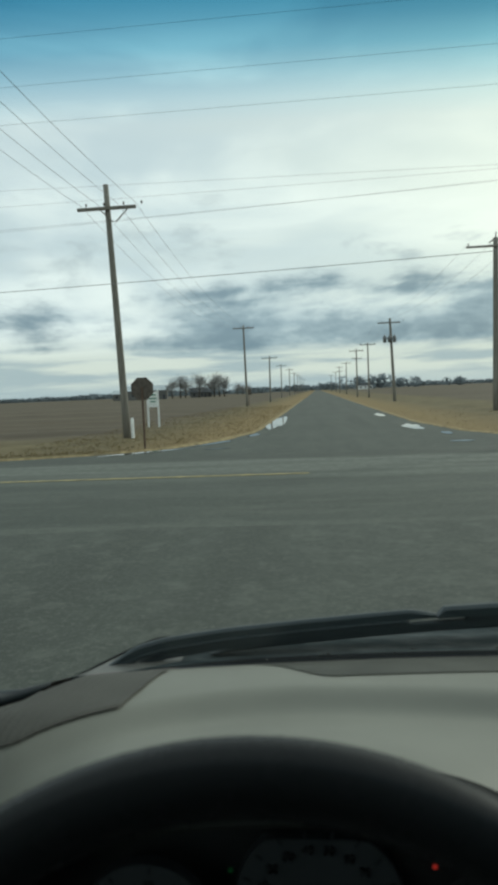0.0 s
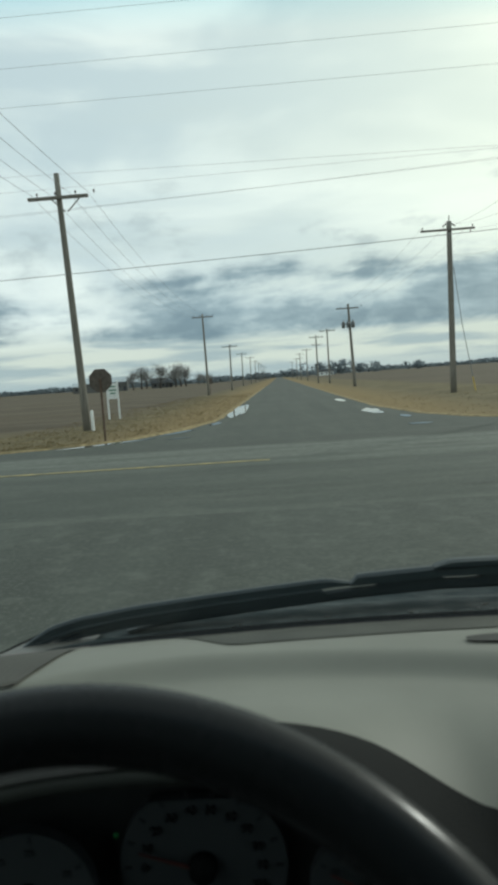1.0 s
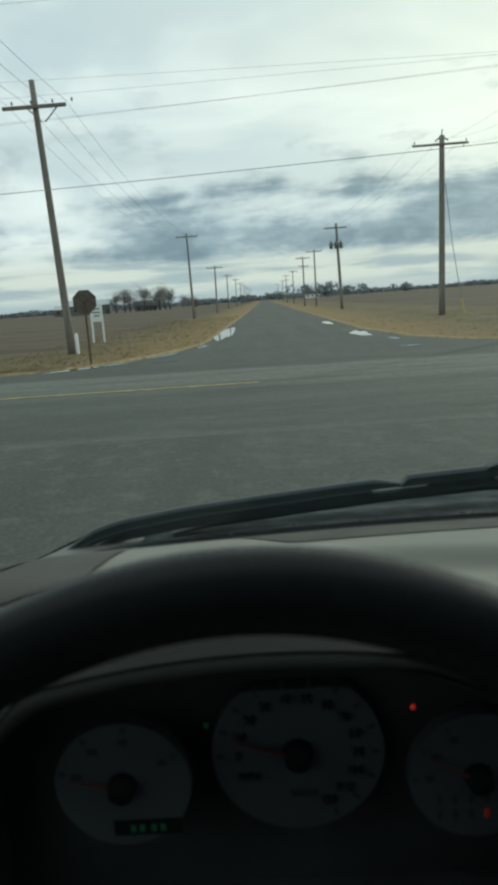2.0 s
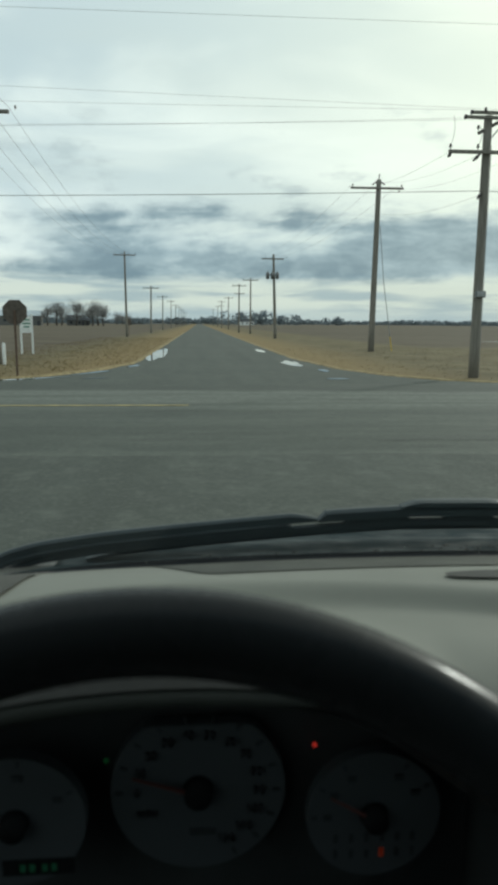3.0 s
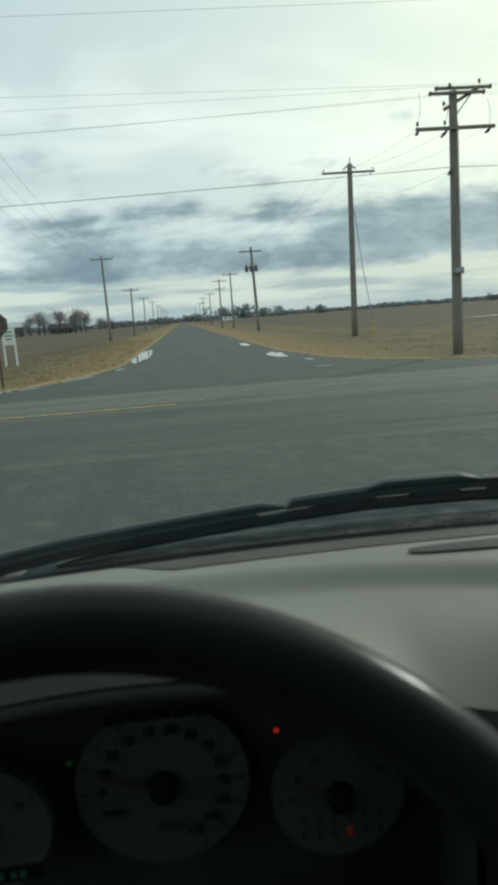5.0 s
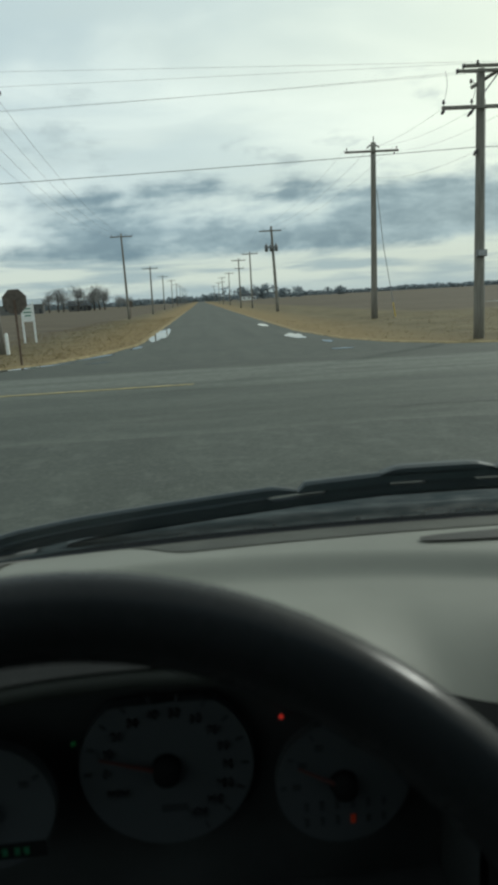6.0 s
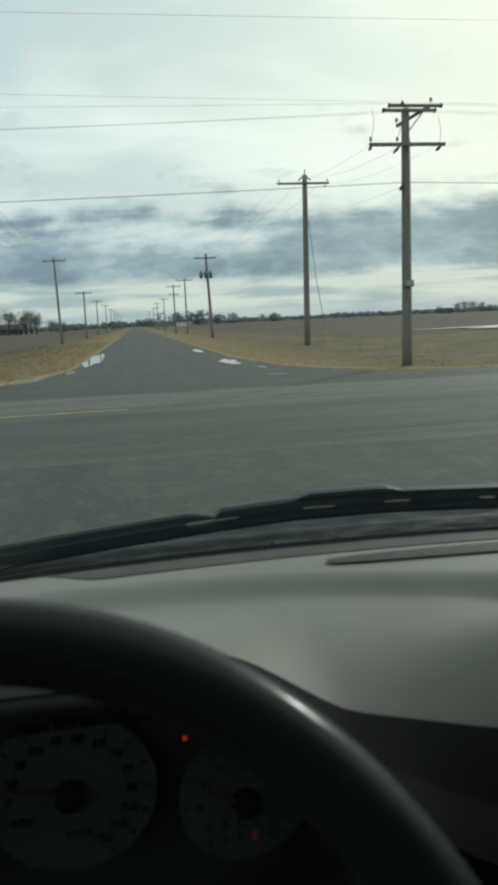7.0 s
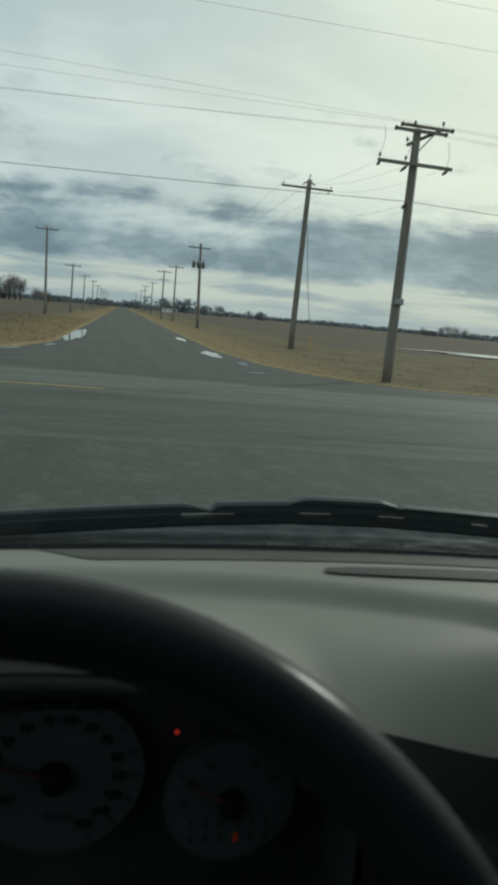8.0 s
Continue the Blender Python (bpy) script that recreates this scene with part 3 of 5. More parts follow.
def build_roads():
    far = flat(wavy([(-11.0, CROSS_1 - 0.4), (-6.5, 19.6), (-4.6, 21.2), (-3.2, 24.5), (FAR_L - 0.1, 29), (FAR_L, 60)], 0.12, 1) + [(FAR_L + 0.3, 160), (-1.6, 3200), (3.6, 3200)]
               + wavy([(FAR_R, 160), (FAR_R, 60), (FAR_R + 0.1, 32.5), (5.0, 25.1), (5.9, 22.1), (7.2, 19.9), (9.0, 18.9), (13.0, CROSS_1 - 0.4)], 0.12, 2), 0.0, 0.12)
    tagged(part("road", far, M["asphalt"]), "worn grey asphalt country road running to the horizon", "road", kind="structure")
    near = flat(wavy([(NEAR_L, -300), (NEAR_L, -60), (NEAR_L, 2.0), (-2.8, 5.0), (-4.6, 7.6), (-8.0, CROSS_0 + 0.4)], 0.10, 4)
                + wavy([(14.0, CROSS_0 + 0.4), (7.8, 7.9), (5.2, 5.8), (3.6, 3.4), (NEAR_R, 0.5), (NEAR_R, -60), (NEAR_R, -300)], 0.10, 5), 0.002, 0.12)
    tagged(part("road", near, M["asphalt"]), "narrow worn asphalt road leading to the crossing", "road", kind="structure")
    cross = flat([(-900, CROSS_0), (-900, CROSS_1), (-300, CROSS_1)] + wavy([(-60, CROSS_1), (60, CROSS_1)], 0.1, 6) + [(300, CROSS_1), (900, CROSS_1), (900, CROSS_0), (300, CROSS_0)]
                 + wavy([(60, CROSS_0), (-60, CROSS_0)], 0.9, 7) + [(-300, CROSS_0)], 0.006)
    # the near edge feathers down into the narrower road
    lip = wavy([(60, CROSS_0), (-60, CROSS_0)], 0.9, 7)
    hi = [cross.verts.new((x, y, 0.006)) for x, y in lip]
    lo = [cross.verts.new((x, y - 0.9 - 0.5 * noise.noise((x * 0.5, 3, 0)), -0.006)) for x, y in lip]
    for k in range(len(lip) - 1):
        cross.faces.new((hi[k], hi[k + 1], lo[k + 1], lo[k]))
    tagged(part("crossing_road", cross, M["cross"]), "streaked grey asphalt of the wider crossing road", "road", kind="structure")
    line = flat([(-90, 13.7), (-90, 13.58), (-0.2, 13.58), (-0.2, 13.7)], 0.016)
    tagged(part("centre_line", line, M["yellow_line"]), "worn yellow centre line ending at the junction", "road marking", kind="structure")
    # gravel shoulders of the near road and the far corners
    for name, pts, seed in (("gravel_shoulder", [(NEAR_R - 0.1, -60), (NEAR_R + 0.75, -60), (NEAR_R + 0.8, 0.2), (4.3, 3.0), (6.0, 5.4), (8.4, 7.4), (8.0, 8.2), (5.0, 5.8), (3.4, 3.4), (NEAR_R - 0.1, 0.6)], 11),
                            ("gravel_shoulder", [(NEAR_L + 0.1, -60), (NEAR_L - 1.3, -60), (NEAR_L - 1.2, 2.0), (-3.9, 4.6), (-6.4, 7.2), (-6.0, 8.6), (-2.9, 5.2), (NEAR_L + 0.1, 2.4)], 12)):
        bm = flat(wavy(pts, 0.12, seed), -0.012, 0.08)
        tagged(part(name, bm, M["gravel"]), "narrow strip of grey crushed gravel beside the asphalt", "gravel shoulder", kind="structure")
    # pale dead grass along the far corners
    for seed, mid in ((13, [(4.35, 120), (4.4, 60), (4.5, 32.5), (5.2, 25.2), (6.1, 22.4), (7.4, 20.2), (9.2, 19.15), (14, 18.9), (60, 18.85)]),
                      (15, [(-2.45, 120), (-2.5, 60), (-2.6, 29.3), (-3.6, 24.8), (-5.0, 21.4), (-6.8, 19.9), (-11, 18.95), (-60, 18.85)])):
        mid = wavy(mid, 0.10, seed)
        bm = bmesh.new()
        rows = []
        for k, (x, y) in enumerate(mid):
            x0, y0 = mid[max(0, k - 1)]
            x1, y1 = mid[min(len(mid) - 1, k + 1)]
            d = math.hypot(x1 - x0, y1 - y0)
            nx, ny = -(y1 - y0) / d, (x1 - x0) / d
            w = 0.22 + 0.10 * noise.noise((x * 0.6, y * 0.6, seed))
            rows.append([bm.verts.new((x + nx * o, y + ny * o, z)) for o, z in ((-w, -0.06), (-w * 0.5, 0.015), (w * 0.5, 0.02), (w, -0.06))])
        for p, q in zip(rows, rows[1:]):
            for k in range(3):
                bm.faces.new((p[k], p[k + 1], q[k + 1], q[k]))
        tagged(part("straw_edge", bm, M["straw"], smooth=True), "strip of pale flattened dead grass along the asphalt", "grass edge", kind="structure")
    # long wandering cracks in the crossing road
    for y0, xa, xb, seed, w in ((9.3, 2.5, 9, 21, 0.016), (11.2, -7, 0.5, 22, 0.012), (10.3, 4, 13, 23, 0.014)):
        n = 90
        mid = [(xa + (xb - xa) * k / n, y0 + 0.55 * noise.noise((k * 0.05, seed, 0)) + 0.14 * noise.noise((k * 0.35, seed, 4))) for k in range(n + 1)]
        wid = [w * (0.35 + 0.65 * abs(noise.noise((k * 0.3, seed, 8)))) * 1.6 for k in range(n + 1)]
        bm = bmesh.new()
        up = [bm.verts.new((x, y + d, 0.0135)) for (x, y), d in zip(mid, wid)]
        dn = [bm.verts.new((x, y - d, 0.0135)) for (x, y), d in zip(mid, wid)]
        for k in range(n):
            bm.faces.new((up[k], up[k + 1], dn[k + 1], dn[k]))
        tagged(part("road_crack", bm, M["crack"]), "long dark crack wandering across the asphalt", "road crack", kind="structure")


def puddle(cx, cy, rx, ry, seed, turn=0.0, z=0.012):
    n = 36
    pts = []
    for k in range(n):
        a = 2 * math.pi * k / n
        r = 1 + 0.45 * noise.noise((math.cos(a) * 1.4 + seed, math.sin(a) * 1.4, seed)) + 0.2 * noise.noise((math.cos(a) * 4 + seed, math.sin(a) * 4, seed))
        x, y = rx * r * math.cos(a), ry * r * math.sin(a)
        pts.append((cx + x * math.cos(turn) - y * math.sin(turn), cy + x * math.sin(turn) + y * math.cos(turn)))
    bm = flat(pts, z, 0.008)
    tagged(part("puddle", bm, M["water"]), "shallow rain puddle mirroring the pale sky", "puddle", "puddles along the road edges")


def build_puddles():
    for p in ((-2.10, 36.8, 0.46, 6.2, 1.0), (-2.45, 26.6, 0.8, 0.15, 3.0, 1.42), (-3.40, 23.1, 1.3, 0.13, 4.0, 1.17), (-5.22, 20.1, 1.6, 0.14, 5.0, 0.70), (-3.0, 20.6, 0.35, 0.07, 15.0, 0.4),
              (3.85, 28.6, 0.33, 1.9, 6.0), (3.65, 42.0, 0.25, 2.2, 7.0), (4.15, 20.5, 0.35, 0.22, 8.0), (4.4, 24.2, 0.16, 0.7, 9.0),
              (-2.9, -19.5, 0.95, 2.6, 10.0), (-2.6, -14.2, 0.6, 1.1, 11.0), (-2.4, -10.6, 0.22, 0.5, 12.0), (-2.5, -6.4, 0.22, 0.5, 13.0)):
        puddle(*p)
    puddle(52.0, 66.0, 24.0, 6.5, 14.0, 0.15, 0.03)


build_ground()
build_roads()
build_puddles()


# ---- poles and wires ----
def pin_insulator(p, pole, down=False):
    bm = bmesh.new()
    s = -1 if down else 1
    lathe(bm, [(0.012, 0), (0.012, 0.06 * s), (0.05, 0.07 * s), (0.045, 0.10 * s), (0.03, 0.11 * s), (0.038, 0.15 * s), (0.02, 0.17 * s)], 10, Matrix.Translation(p))
    part("insulator", bm, M["insulator"], pole, "dark porcelain insulator")


def crossarm(pole, z, half, y=-0.16, brace=0.0, pins=(), size=0.115, turn=0.0, x0=0.0, name="crossarm", lower=()):
    rot = Matrix.Rotation(turn, 3, "Z")
    c = rot @ Vector((x0, y, z))
    part(name, boxed(c, (2 * half, size * 0.85, size), 0.008, rot), M["pole"], pole)
    if brace:
        for s in (-1, 1):
            a, b = rot @ Vector((s * brace, y - 0.03, z - 0.03)), rot @ Vector((s * 0.05, y - 0.02, z - brace * 0.95))
            part("brace", tubed([a, b], 0.026, 6), M["pole"], pole)
    for px in pins:
        pin_insulator(rot @ Vector((px, y, z + size / 2)), pole)
    for px in lower:
        pin_insulator(rot @ Vector((px, y, z - size / 2)), pole, True)


def pole_at(x, y, h, lean=(0, 0), r0=0.16, r1=0.10, label="weathered wooden utility pole with a crossarm", name="utility_pole", turn=0.0):
    root = thing(name, pose(x, y, -0.06, 0, 0, turn), label, "utility pole", "utility poles along the roads")
    n = 7
    pts = [(lean[0] * k / n, lean[1] * k / n, h * k / n + (0 if k else -0.4)) for k in range(n + 1)]
    part("pole", tubed(pts, [r0 + (r1 - r0) * k / n for k in range(n + 1)], 14), M["pole"], root, smooth=True)
    return root


def build_corner_pole():
    """The double-armed pole on the far corner."""
    p = pole_at(8.69, 21.46, 7.85, (0.0, 0.0), 0.155, 0.12, "weathered wooden corner pole with two crossarm levels and a box")
    # side arm that holds two short arms clear of the pole
    side = Vector((1.0, -0.28, 0.26)).normalized()
    a, b = Vector((-0.28, 0.02, 7.35)), Vector((0.78, -0.10, 7.92))
    part("outrigger", tubed([a, b], 0.055, 6), M["pole"], p)
    part("outrigger_brace", tubed([Vector((0.05, -0.05, 7.15)), Vector((0.55, -0.08, 7.76))], 0.022, 6), M["grey_metal"], p)
    for off, z, half, cx in ((-0.20, 7.75, 0.82, 0.05), (0.14, 7.98, 0.84, 0.38)):
        part("crossarm", boxed((cx, off, z), (2 * half, 0.085, 0.085), 0.008), M["pole"], p)
        for s in (-1, 1):
            part("end_insulator", boxed((cx + s * half, off, z), (0.07, 0.12, 0.12), 0.02), M["insulator"], p)
    for q in ((-0.28, 0.02, 7.42), (0.78, -0.1, 7.98), (-0.05, 0.1, 7.95)):
        pin_insulator(Vector(q), p)
    crossarm(p, 6.78, 1.22, -0.17, pins=(-1.17, -0.33), size=0.10)
    for q, d in (((-1.17, -0.25, 6.70), (-0.10, -0.02, -0.10)), ((-0.30, -0.30, 6.70), (-0.24, -0.1, -0.22)), ((1.05, -0.25, 6.70), (-0.18, -0.02, -0.13)), ((-0.12, -0.1, 5.62), (-0.13, -0.04, -0.17))):
        q = Vector(q)
        part("dead_end_clamp", tubed([q, q + Vector(d) * 0.5, q + Vector(d)], [0.025, 0.055, 0.03], 8), M["insulator"], p, "dark strain insulator")
    for x0, x1, za, zb in ((-1.17, -1.12, 6.95, 7.78), (-0.33, -0.30, 6.95, 7.50), (1.0, 0.98, 6.72, 7.55)):
        pts = [(x0 + (x1 - x0) * k / 6 + 0.07 * math.sin(math.pi * k / 6), -0.2, za + (zb - za) * k / 6) for k in range(7)]
        part("jumper_wire", tubed(pts, 0.008, 5), M["wire"], p)
    box_part = part("meter_box", boxed((0.0, -0.20, 2.62), (0.30, 0.14, 0.20), 0.012), M["tank"], p, "grey metal box strapped to the pole")
    part("box_lid", boxed((0.0, -0.285, 2.62), (0.26, 0.02, 0.16), 0.006), M["grey_metal"], box_part)
    part("ground_wire", tubed([(0.15, -0.08, 0.0), (0.14, -0.07, 2.5), (0.125, -0.06, 7.0)], 0.008, 5), M["wire"], p)


def build_line_poles():
    # second pole along the far road, with a down lead
    b = pole_at(10.82, 43.6, 10.3, (0.14, 0), 0.20, 0.15, "tall weathered pole with one crossarm and a guy wire")
    crossarm(b, 9.78, 1.62, -0.18, pins=(-1.5, 1.5), size=0.12, lower=(1.35,))
    part("pole_top_pin", tubed([(0.1, -0.1, 10.25), (0.14, -0.12, 10.62)], 0.03, 6), M["insulator"], b)
    for s in (-1, 1):
        part("dead_end_clamp", tubed([(0.1 + 0.15 * s, -0.1, 10.15), (0.1 + 0.38 * s, -0.12, 9.98)], 0.04, 6), M["insulator"], b)
    part("guy_wire", tubed([(0.3, -0.05, 7.6), (0.7, 0.1, 4.2), (1.25, 0.2, 0.9)], 0.022, 6), M["wire"], b)
    part("guy_guard", tubed([(1.25, 0.2, 0.9), (1.4, 0.22, 0.0)], 0.035, 8), M["yellow_tube"], b, "faded yellow guy wire guard")
    # third, with transformers
    c = pole_at(8.69, 79.8, 9.25, (-0.30, 0), 0.19, 0.12, "leaning wooden pole carrying a crossarm and three small transformers")
    crossarm(c, 8.75, 1.25, -0.18, pins=(-1.15, -0.4, 1.15), size=0.13, x0=-0.42)
    for k, dx in enumerate((-0.95, -0.42, 0.12)):
        bm = bmesh.new()
        lathe(bm, [(0.10, 0), (0.19, 0.03), (0.20, 0.62), (0.13, 0.72), (0.05, 0.74), (0.05, 0.92)], 14, Matrix.Translation((dx, -0.26, 6.55)))
        part("transformer", bm, M["tank"], c, "small grey pole transformer", smooth=True)
    part("cutout_arm", boxed((-0.4, -0.16, 7.0), (1.5, 0.08, 0.10), 0.008), M["pole"], c)
    # plain line poles on both sides of the road, thinning out to the horizon
    for x, y, h, lean, arms in ((8.5, 116, 8.9, 0.02, 1), (7.2, 126, 8.5, 0.02, 2), (8.0, 190, 8.6, 0.1, 1), (7.8, 238, 9.0, 0.0, 2), (8.2, 300, 8.8, 0.1, 1), (8.0, 380, 9.0, 0.0, 1),
                                (-8.3, 83.6, 9.65, -0.1, 1), (-7.5, 114, 7.4, 0.1, 1), (-8.5, 172, 8.1, 0.1, 1), (-8.4, 222, 8.5, 0.1, 1), (-8.3, 268, 8.4, 0.0, 1), (-8.4, 316, 8.6, 0.1, 1),
                                (-8.4, 362, 8.6, 0.0, 1), (-8.5, 420, 8.8, 0.0, 1), (-8.5, 490, 8.8, 0.0, 1)):
        q = pole_at(x, y, h, (lean, 0), 0.15, 0.095)
        crossarm(q, h - 0.35, 1.25, -0.15, pins=(-1.15, -0.4, 0.4, 1.15), size=0.12, x0=lean)
        if arms == 2:
            crossarm(q, h - 1.7, 0.95, -0.15, pins=(-0.9, 0.9), size=0.12, turn=0.5, x0=lean * 0.8)


def build_left_poles():
    """The braced line on the other side of the road, back to behind the car."""
    for x, y, h, top in ((-8.1, 29.0, 10.6, 1.0), (-8.3, 1.2, 10.4, 0.15), (-8.4, -46.0, 10.4, 0.15)):
        q = pole_at(x, y, h, (-0.35, 0), 0.17, 0.11, "tall wooden pole with a braced crossarm and four insulators")
        crossarm(q, h - top, 1.25, -0.16, brace=0.62, pins=(-1.18, -0.42, 0.42, 1.18), size=0.13, x0=-0.32)
        if top < 0.5:
            crossarm(q, h - top, 1.25, 0.16, pins=(-1.18, -0.42, 0.42, 1.18), size=0.13, x0=-0.32)
    cab = thing("utility_cabinet", pose(-7.55, 1.4, -0.06), "grey-green metal utility cabinet beside a pole", "utility cabinet")
    part("body", boxed((0, 0, 0.42), (0.42, 0.36, 0.84), 0.03), M["tank"], cab)
    part("lid", boxed((0, -0.01, 0.87), (0.46, 0.40, 0.06), 0.02), M["grey_metal"], cab)
    mk = thing("cable_marker", pose(-7.75, 28.6, -0.06), "white plastic cable marker at a pole's foot", "marker post")
    part("post", tubed([(0, 0, 0), (0, 0, 0.75)], 0.07, 10), M["white_paint"], mk)
    part("cap", tubed([(0, 0, 0.75), (0, 0, 0.86)], [0.075, 0.04], 10), M["white_paint"], mk)


def build_transformer_pole():
    p = pole_at(8.4, 5.4, 12.4, (0.12, 0), 0.19, 0.13, "stout wooden pole with a transformer can and a street light")
    bm = bmesh.new()
    lathe(bm, [(0.16, 0), (0.24, 0.04), (0.25, 0.85), (0.20, 0.92), (0.07, 0.95), (0.05, 1.28), (0.03, 1.30)], 18, Matrix.Translation((-0.50, 0, 9.6)))
    can = part("transformer", bm, M["tank"], p, "grey cylindrical pole transformer", smooth=True)
    for z in (9.75, 10.25):
        part("bracket", boxed((-0.22, 0, z), (0.35, 0.10, 0.08), 0.01), M["grey_metal"], p)
        part("fin", boxed((-0.78, 0, z), (0.12, 0.06, 0.06), 0.01), M["tank"], can)
    for z in (8.7, 8.95, 9.2):
        pin_insulator(Vector((-0.22, 0, z)), p)
    lamp = part("street_light_arm", tubed([(-0.12, 0, 8.1), (-0.3, 0, 8.3), (-0.8, 0, 8.32)], 0.03, 8), M["grey_metal"], p)
    bm = bmesh.new()
    lathe(bm, [(0.05, 0.16), (0.10, 0.12), (0.22, 0.0), (0.20, -0.06), (0.10, -0.12)], 14, Matrix.Translation((-0.95, 0, 8.2)))
    part("street_light_head", bm, M["grey_metal"], lamp, smooth=True)
    part("guy_wire", tubed([(-0.15, 0, 8.6), (-0.9, 0.2, 4.4), (-1.6, 0.3, 0.1)], 0.012, 5), M["wire"], p)
    s = thing("short_pole", pose(7.5, 5.9, -0.4, 0, -3, 0), "short leaning wooden pole with a grey equipment box", "pole")
    part("post", tubed([(0, 0, -0.2), (-0.05, 0, 4.4)], [0.10, 0.08], 12), M["pole"], s)
    bx = part("equipment_box", boxed((-0.05, -0.13, 4.0), (0.34, 0.2, 0.5), 0.03), M["tank"], s)
    part("bracket", boxed((0.05, -0.1, 4.4), (0.5, 0.1, 0.08), 0.01), M["grey_metal"], bx)
    st = thing("post_stub", pose(10.2, 7.2, -0.3, 0, -9, 0), "leaning weathered pole stub with a cable clamp", "post")
    part("post", tubed([(0, 0, -0.3), (0, 0, 2.9)], [0.12, 0.10], 12), M["pole"], st)
    part("clamp", boxed((-0.12, 0, 2.2), (0.08, 0.12, 0.16), 0.01), M["grey_metal"], st)
    y = thing("guy_guard_post", pose(5.0, -3.4, -0.4, 0, 3, 0), "slim yellow plastic guy wire guard", "marker post")
    part("tube", tubed([(0, 0, 0), (0, 0, 2.0)], 0.04, 10), M["yellow_tube"], y)
    part("cap", tubed([(0, 0, 2.0), (0, 0, 2.05)], [0.04, 0.015], 10), M["yellow_tube"], y)


def wire(pts_from, pts_to, sag, r, label, n=28):
    a, b = Vector(pts_from), Vector(pts_to)
    pts = [a.lerp(b, k / n) - Vector((0, 0, 4 * sag * (k / n) * (1 - k / n))) for k in range(n + 1)]
    tagged(part("overhead_wire", tubed(pts, r, 5), M["wire"]), label, "overhead wire", "overhead wires")


def build_wires():
    y = 21.65
    for dx, z, rise, sag in ((-0.75, 7.76, 0.64, 1.0), (0.9, 7.78, 0.62, 0.9), (-0.45, 8.0, 1.2, 0.4), (1.2, 8.02, 2.6, 0.2)):
        wire((8.67 + dx, y, z), (-70, y + 2, z + rise), sag, 0.0036, "thin power wire strung along the crossing road")
        wire((8.67 + dx, y, z), (88, y - 1, z + 0.3), 0.6, 0.0036, "thin power wire strung along the crossing road")
    wire((8.6, y - 0.15, 5.65), (-70, y + 1, 6.1), 0.75, 0.010, "thick black cable strung along the crossing road")
    wire((8.7, y - 0.15, 5.65), (88, y - 1, 6.0), 0.6, 0.010, "thick black cable strung along the crossing road")
    for z in (12.3, 13.7, 15.5):
        wire((-150, 27, z + 1.5), (150, 26, z + 1.5), 1.5, 0.0055, "high thin transmission wire over the junction", 40)
    for x in (-150, 150):
        q = pole_at(x, 26.5, 17.4, (0, 0), 0.24, 0.16, "tall wooden transmission pole carrying three wires")
        for k, z in enumerate((13.8, 15.2, 17.0)):
            part("crossarm", boxed((0, 0, z + 0.06), (0.12, 1.2, 0.12), 0.01), M["pole"], q)
    for x, z in ((-70, 10.55), (88, 8.3)):
        q = pole_at(x, 21.65 + (2 if x < 0 else -1), z + 0.5, (0, 0), 0.17, 0.12)
        crossarm(q, z - 0.02, 1.0, 0.0, pins=(-0.9, 0.9), size=0.12, turn=math.pi / 2)
        if x < 0:
            for low in (1.35, 2.15):
                crossarm(q, z - low, 1.0, 0.0, pins=(-0.9, 0.9), size=0.12, turn=math.pi / 2)
    # from the corner pole on to the next poles
    for a, b in (((7.5, 21.5, 6.72), (9.25, 43.8, 9.8)), ((8.3, 21.4, 6.6), (10.7, 43.8, 10.2)), ((9.7, 21.5, 6.72), (12.2, 43.8, 9.8)), ((8.5, 21.5, 5.5), (10.7, 43.8, 8.4))):
        wire(a, b, 0.35, 0.0045, "thin slack wire between two poles")
    for dx in (-1.2, 0.0, 1.2):
        wire((10.8 + dx * 1.2, 44, 10.0), (8.0 + dx, 79, 8.9), 0.7, 0.006, "thin wire between line poles")
        wire((8.0 + dx, 79, 8.9), (7.8 + dx, 113.5, 8.5), 0.7, 0.006, "thin wire between line poles")
    for dx in (-1.18, -0.42, 0.42, 1.18):
        wire((-8.6 + dx, -46, 10.4), (-8.6 + dx, 1.2, 10.4), 0.9, 0.008, "thin wire between braced poles")
        wire((-8.6 + dx, 1.2, 10.4), (-8.4 + dx, 29, 9.75), 0.4, 0.008, "thin wire between braced poles")
        wire((-8.4 + dx, 29, 9.75), (-8.2 + dx, 79.2, 8.95), 1.2, 0.007, "thin wire between line poles")
    wire((8.1, 5.4, 8.9), (-60, 4.0, 10.0), 1.8, 0.014, "single slack wire from the transformer pole")


build_corner_pole()
build_line_poles()
build_left_poles()
build_transformer_pole()
build_wires()


# ---- signs ----
def octagon(r, t, y):
    bm = bmesh.new()
    f = [bm.verts.new((r * math.cos(math.pi / 8 + k * math.pi / 4), y, r * math.sin(math.pi / 8 + k * math.pi / 4))) for k in range(8)]
    b = [bm.verts.new((v.co.x, y + t, v.co.z)) for v in f]
    bm.faces.new(f)
    bm.faces.new(b[::-1])
    for k in range(8):
        bm.faces.new((f[k], f[(k + 1) % 8], b[(k + 1) % 8], b[k]))
    return bm


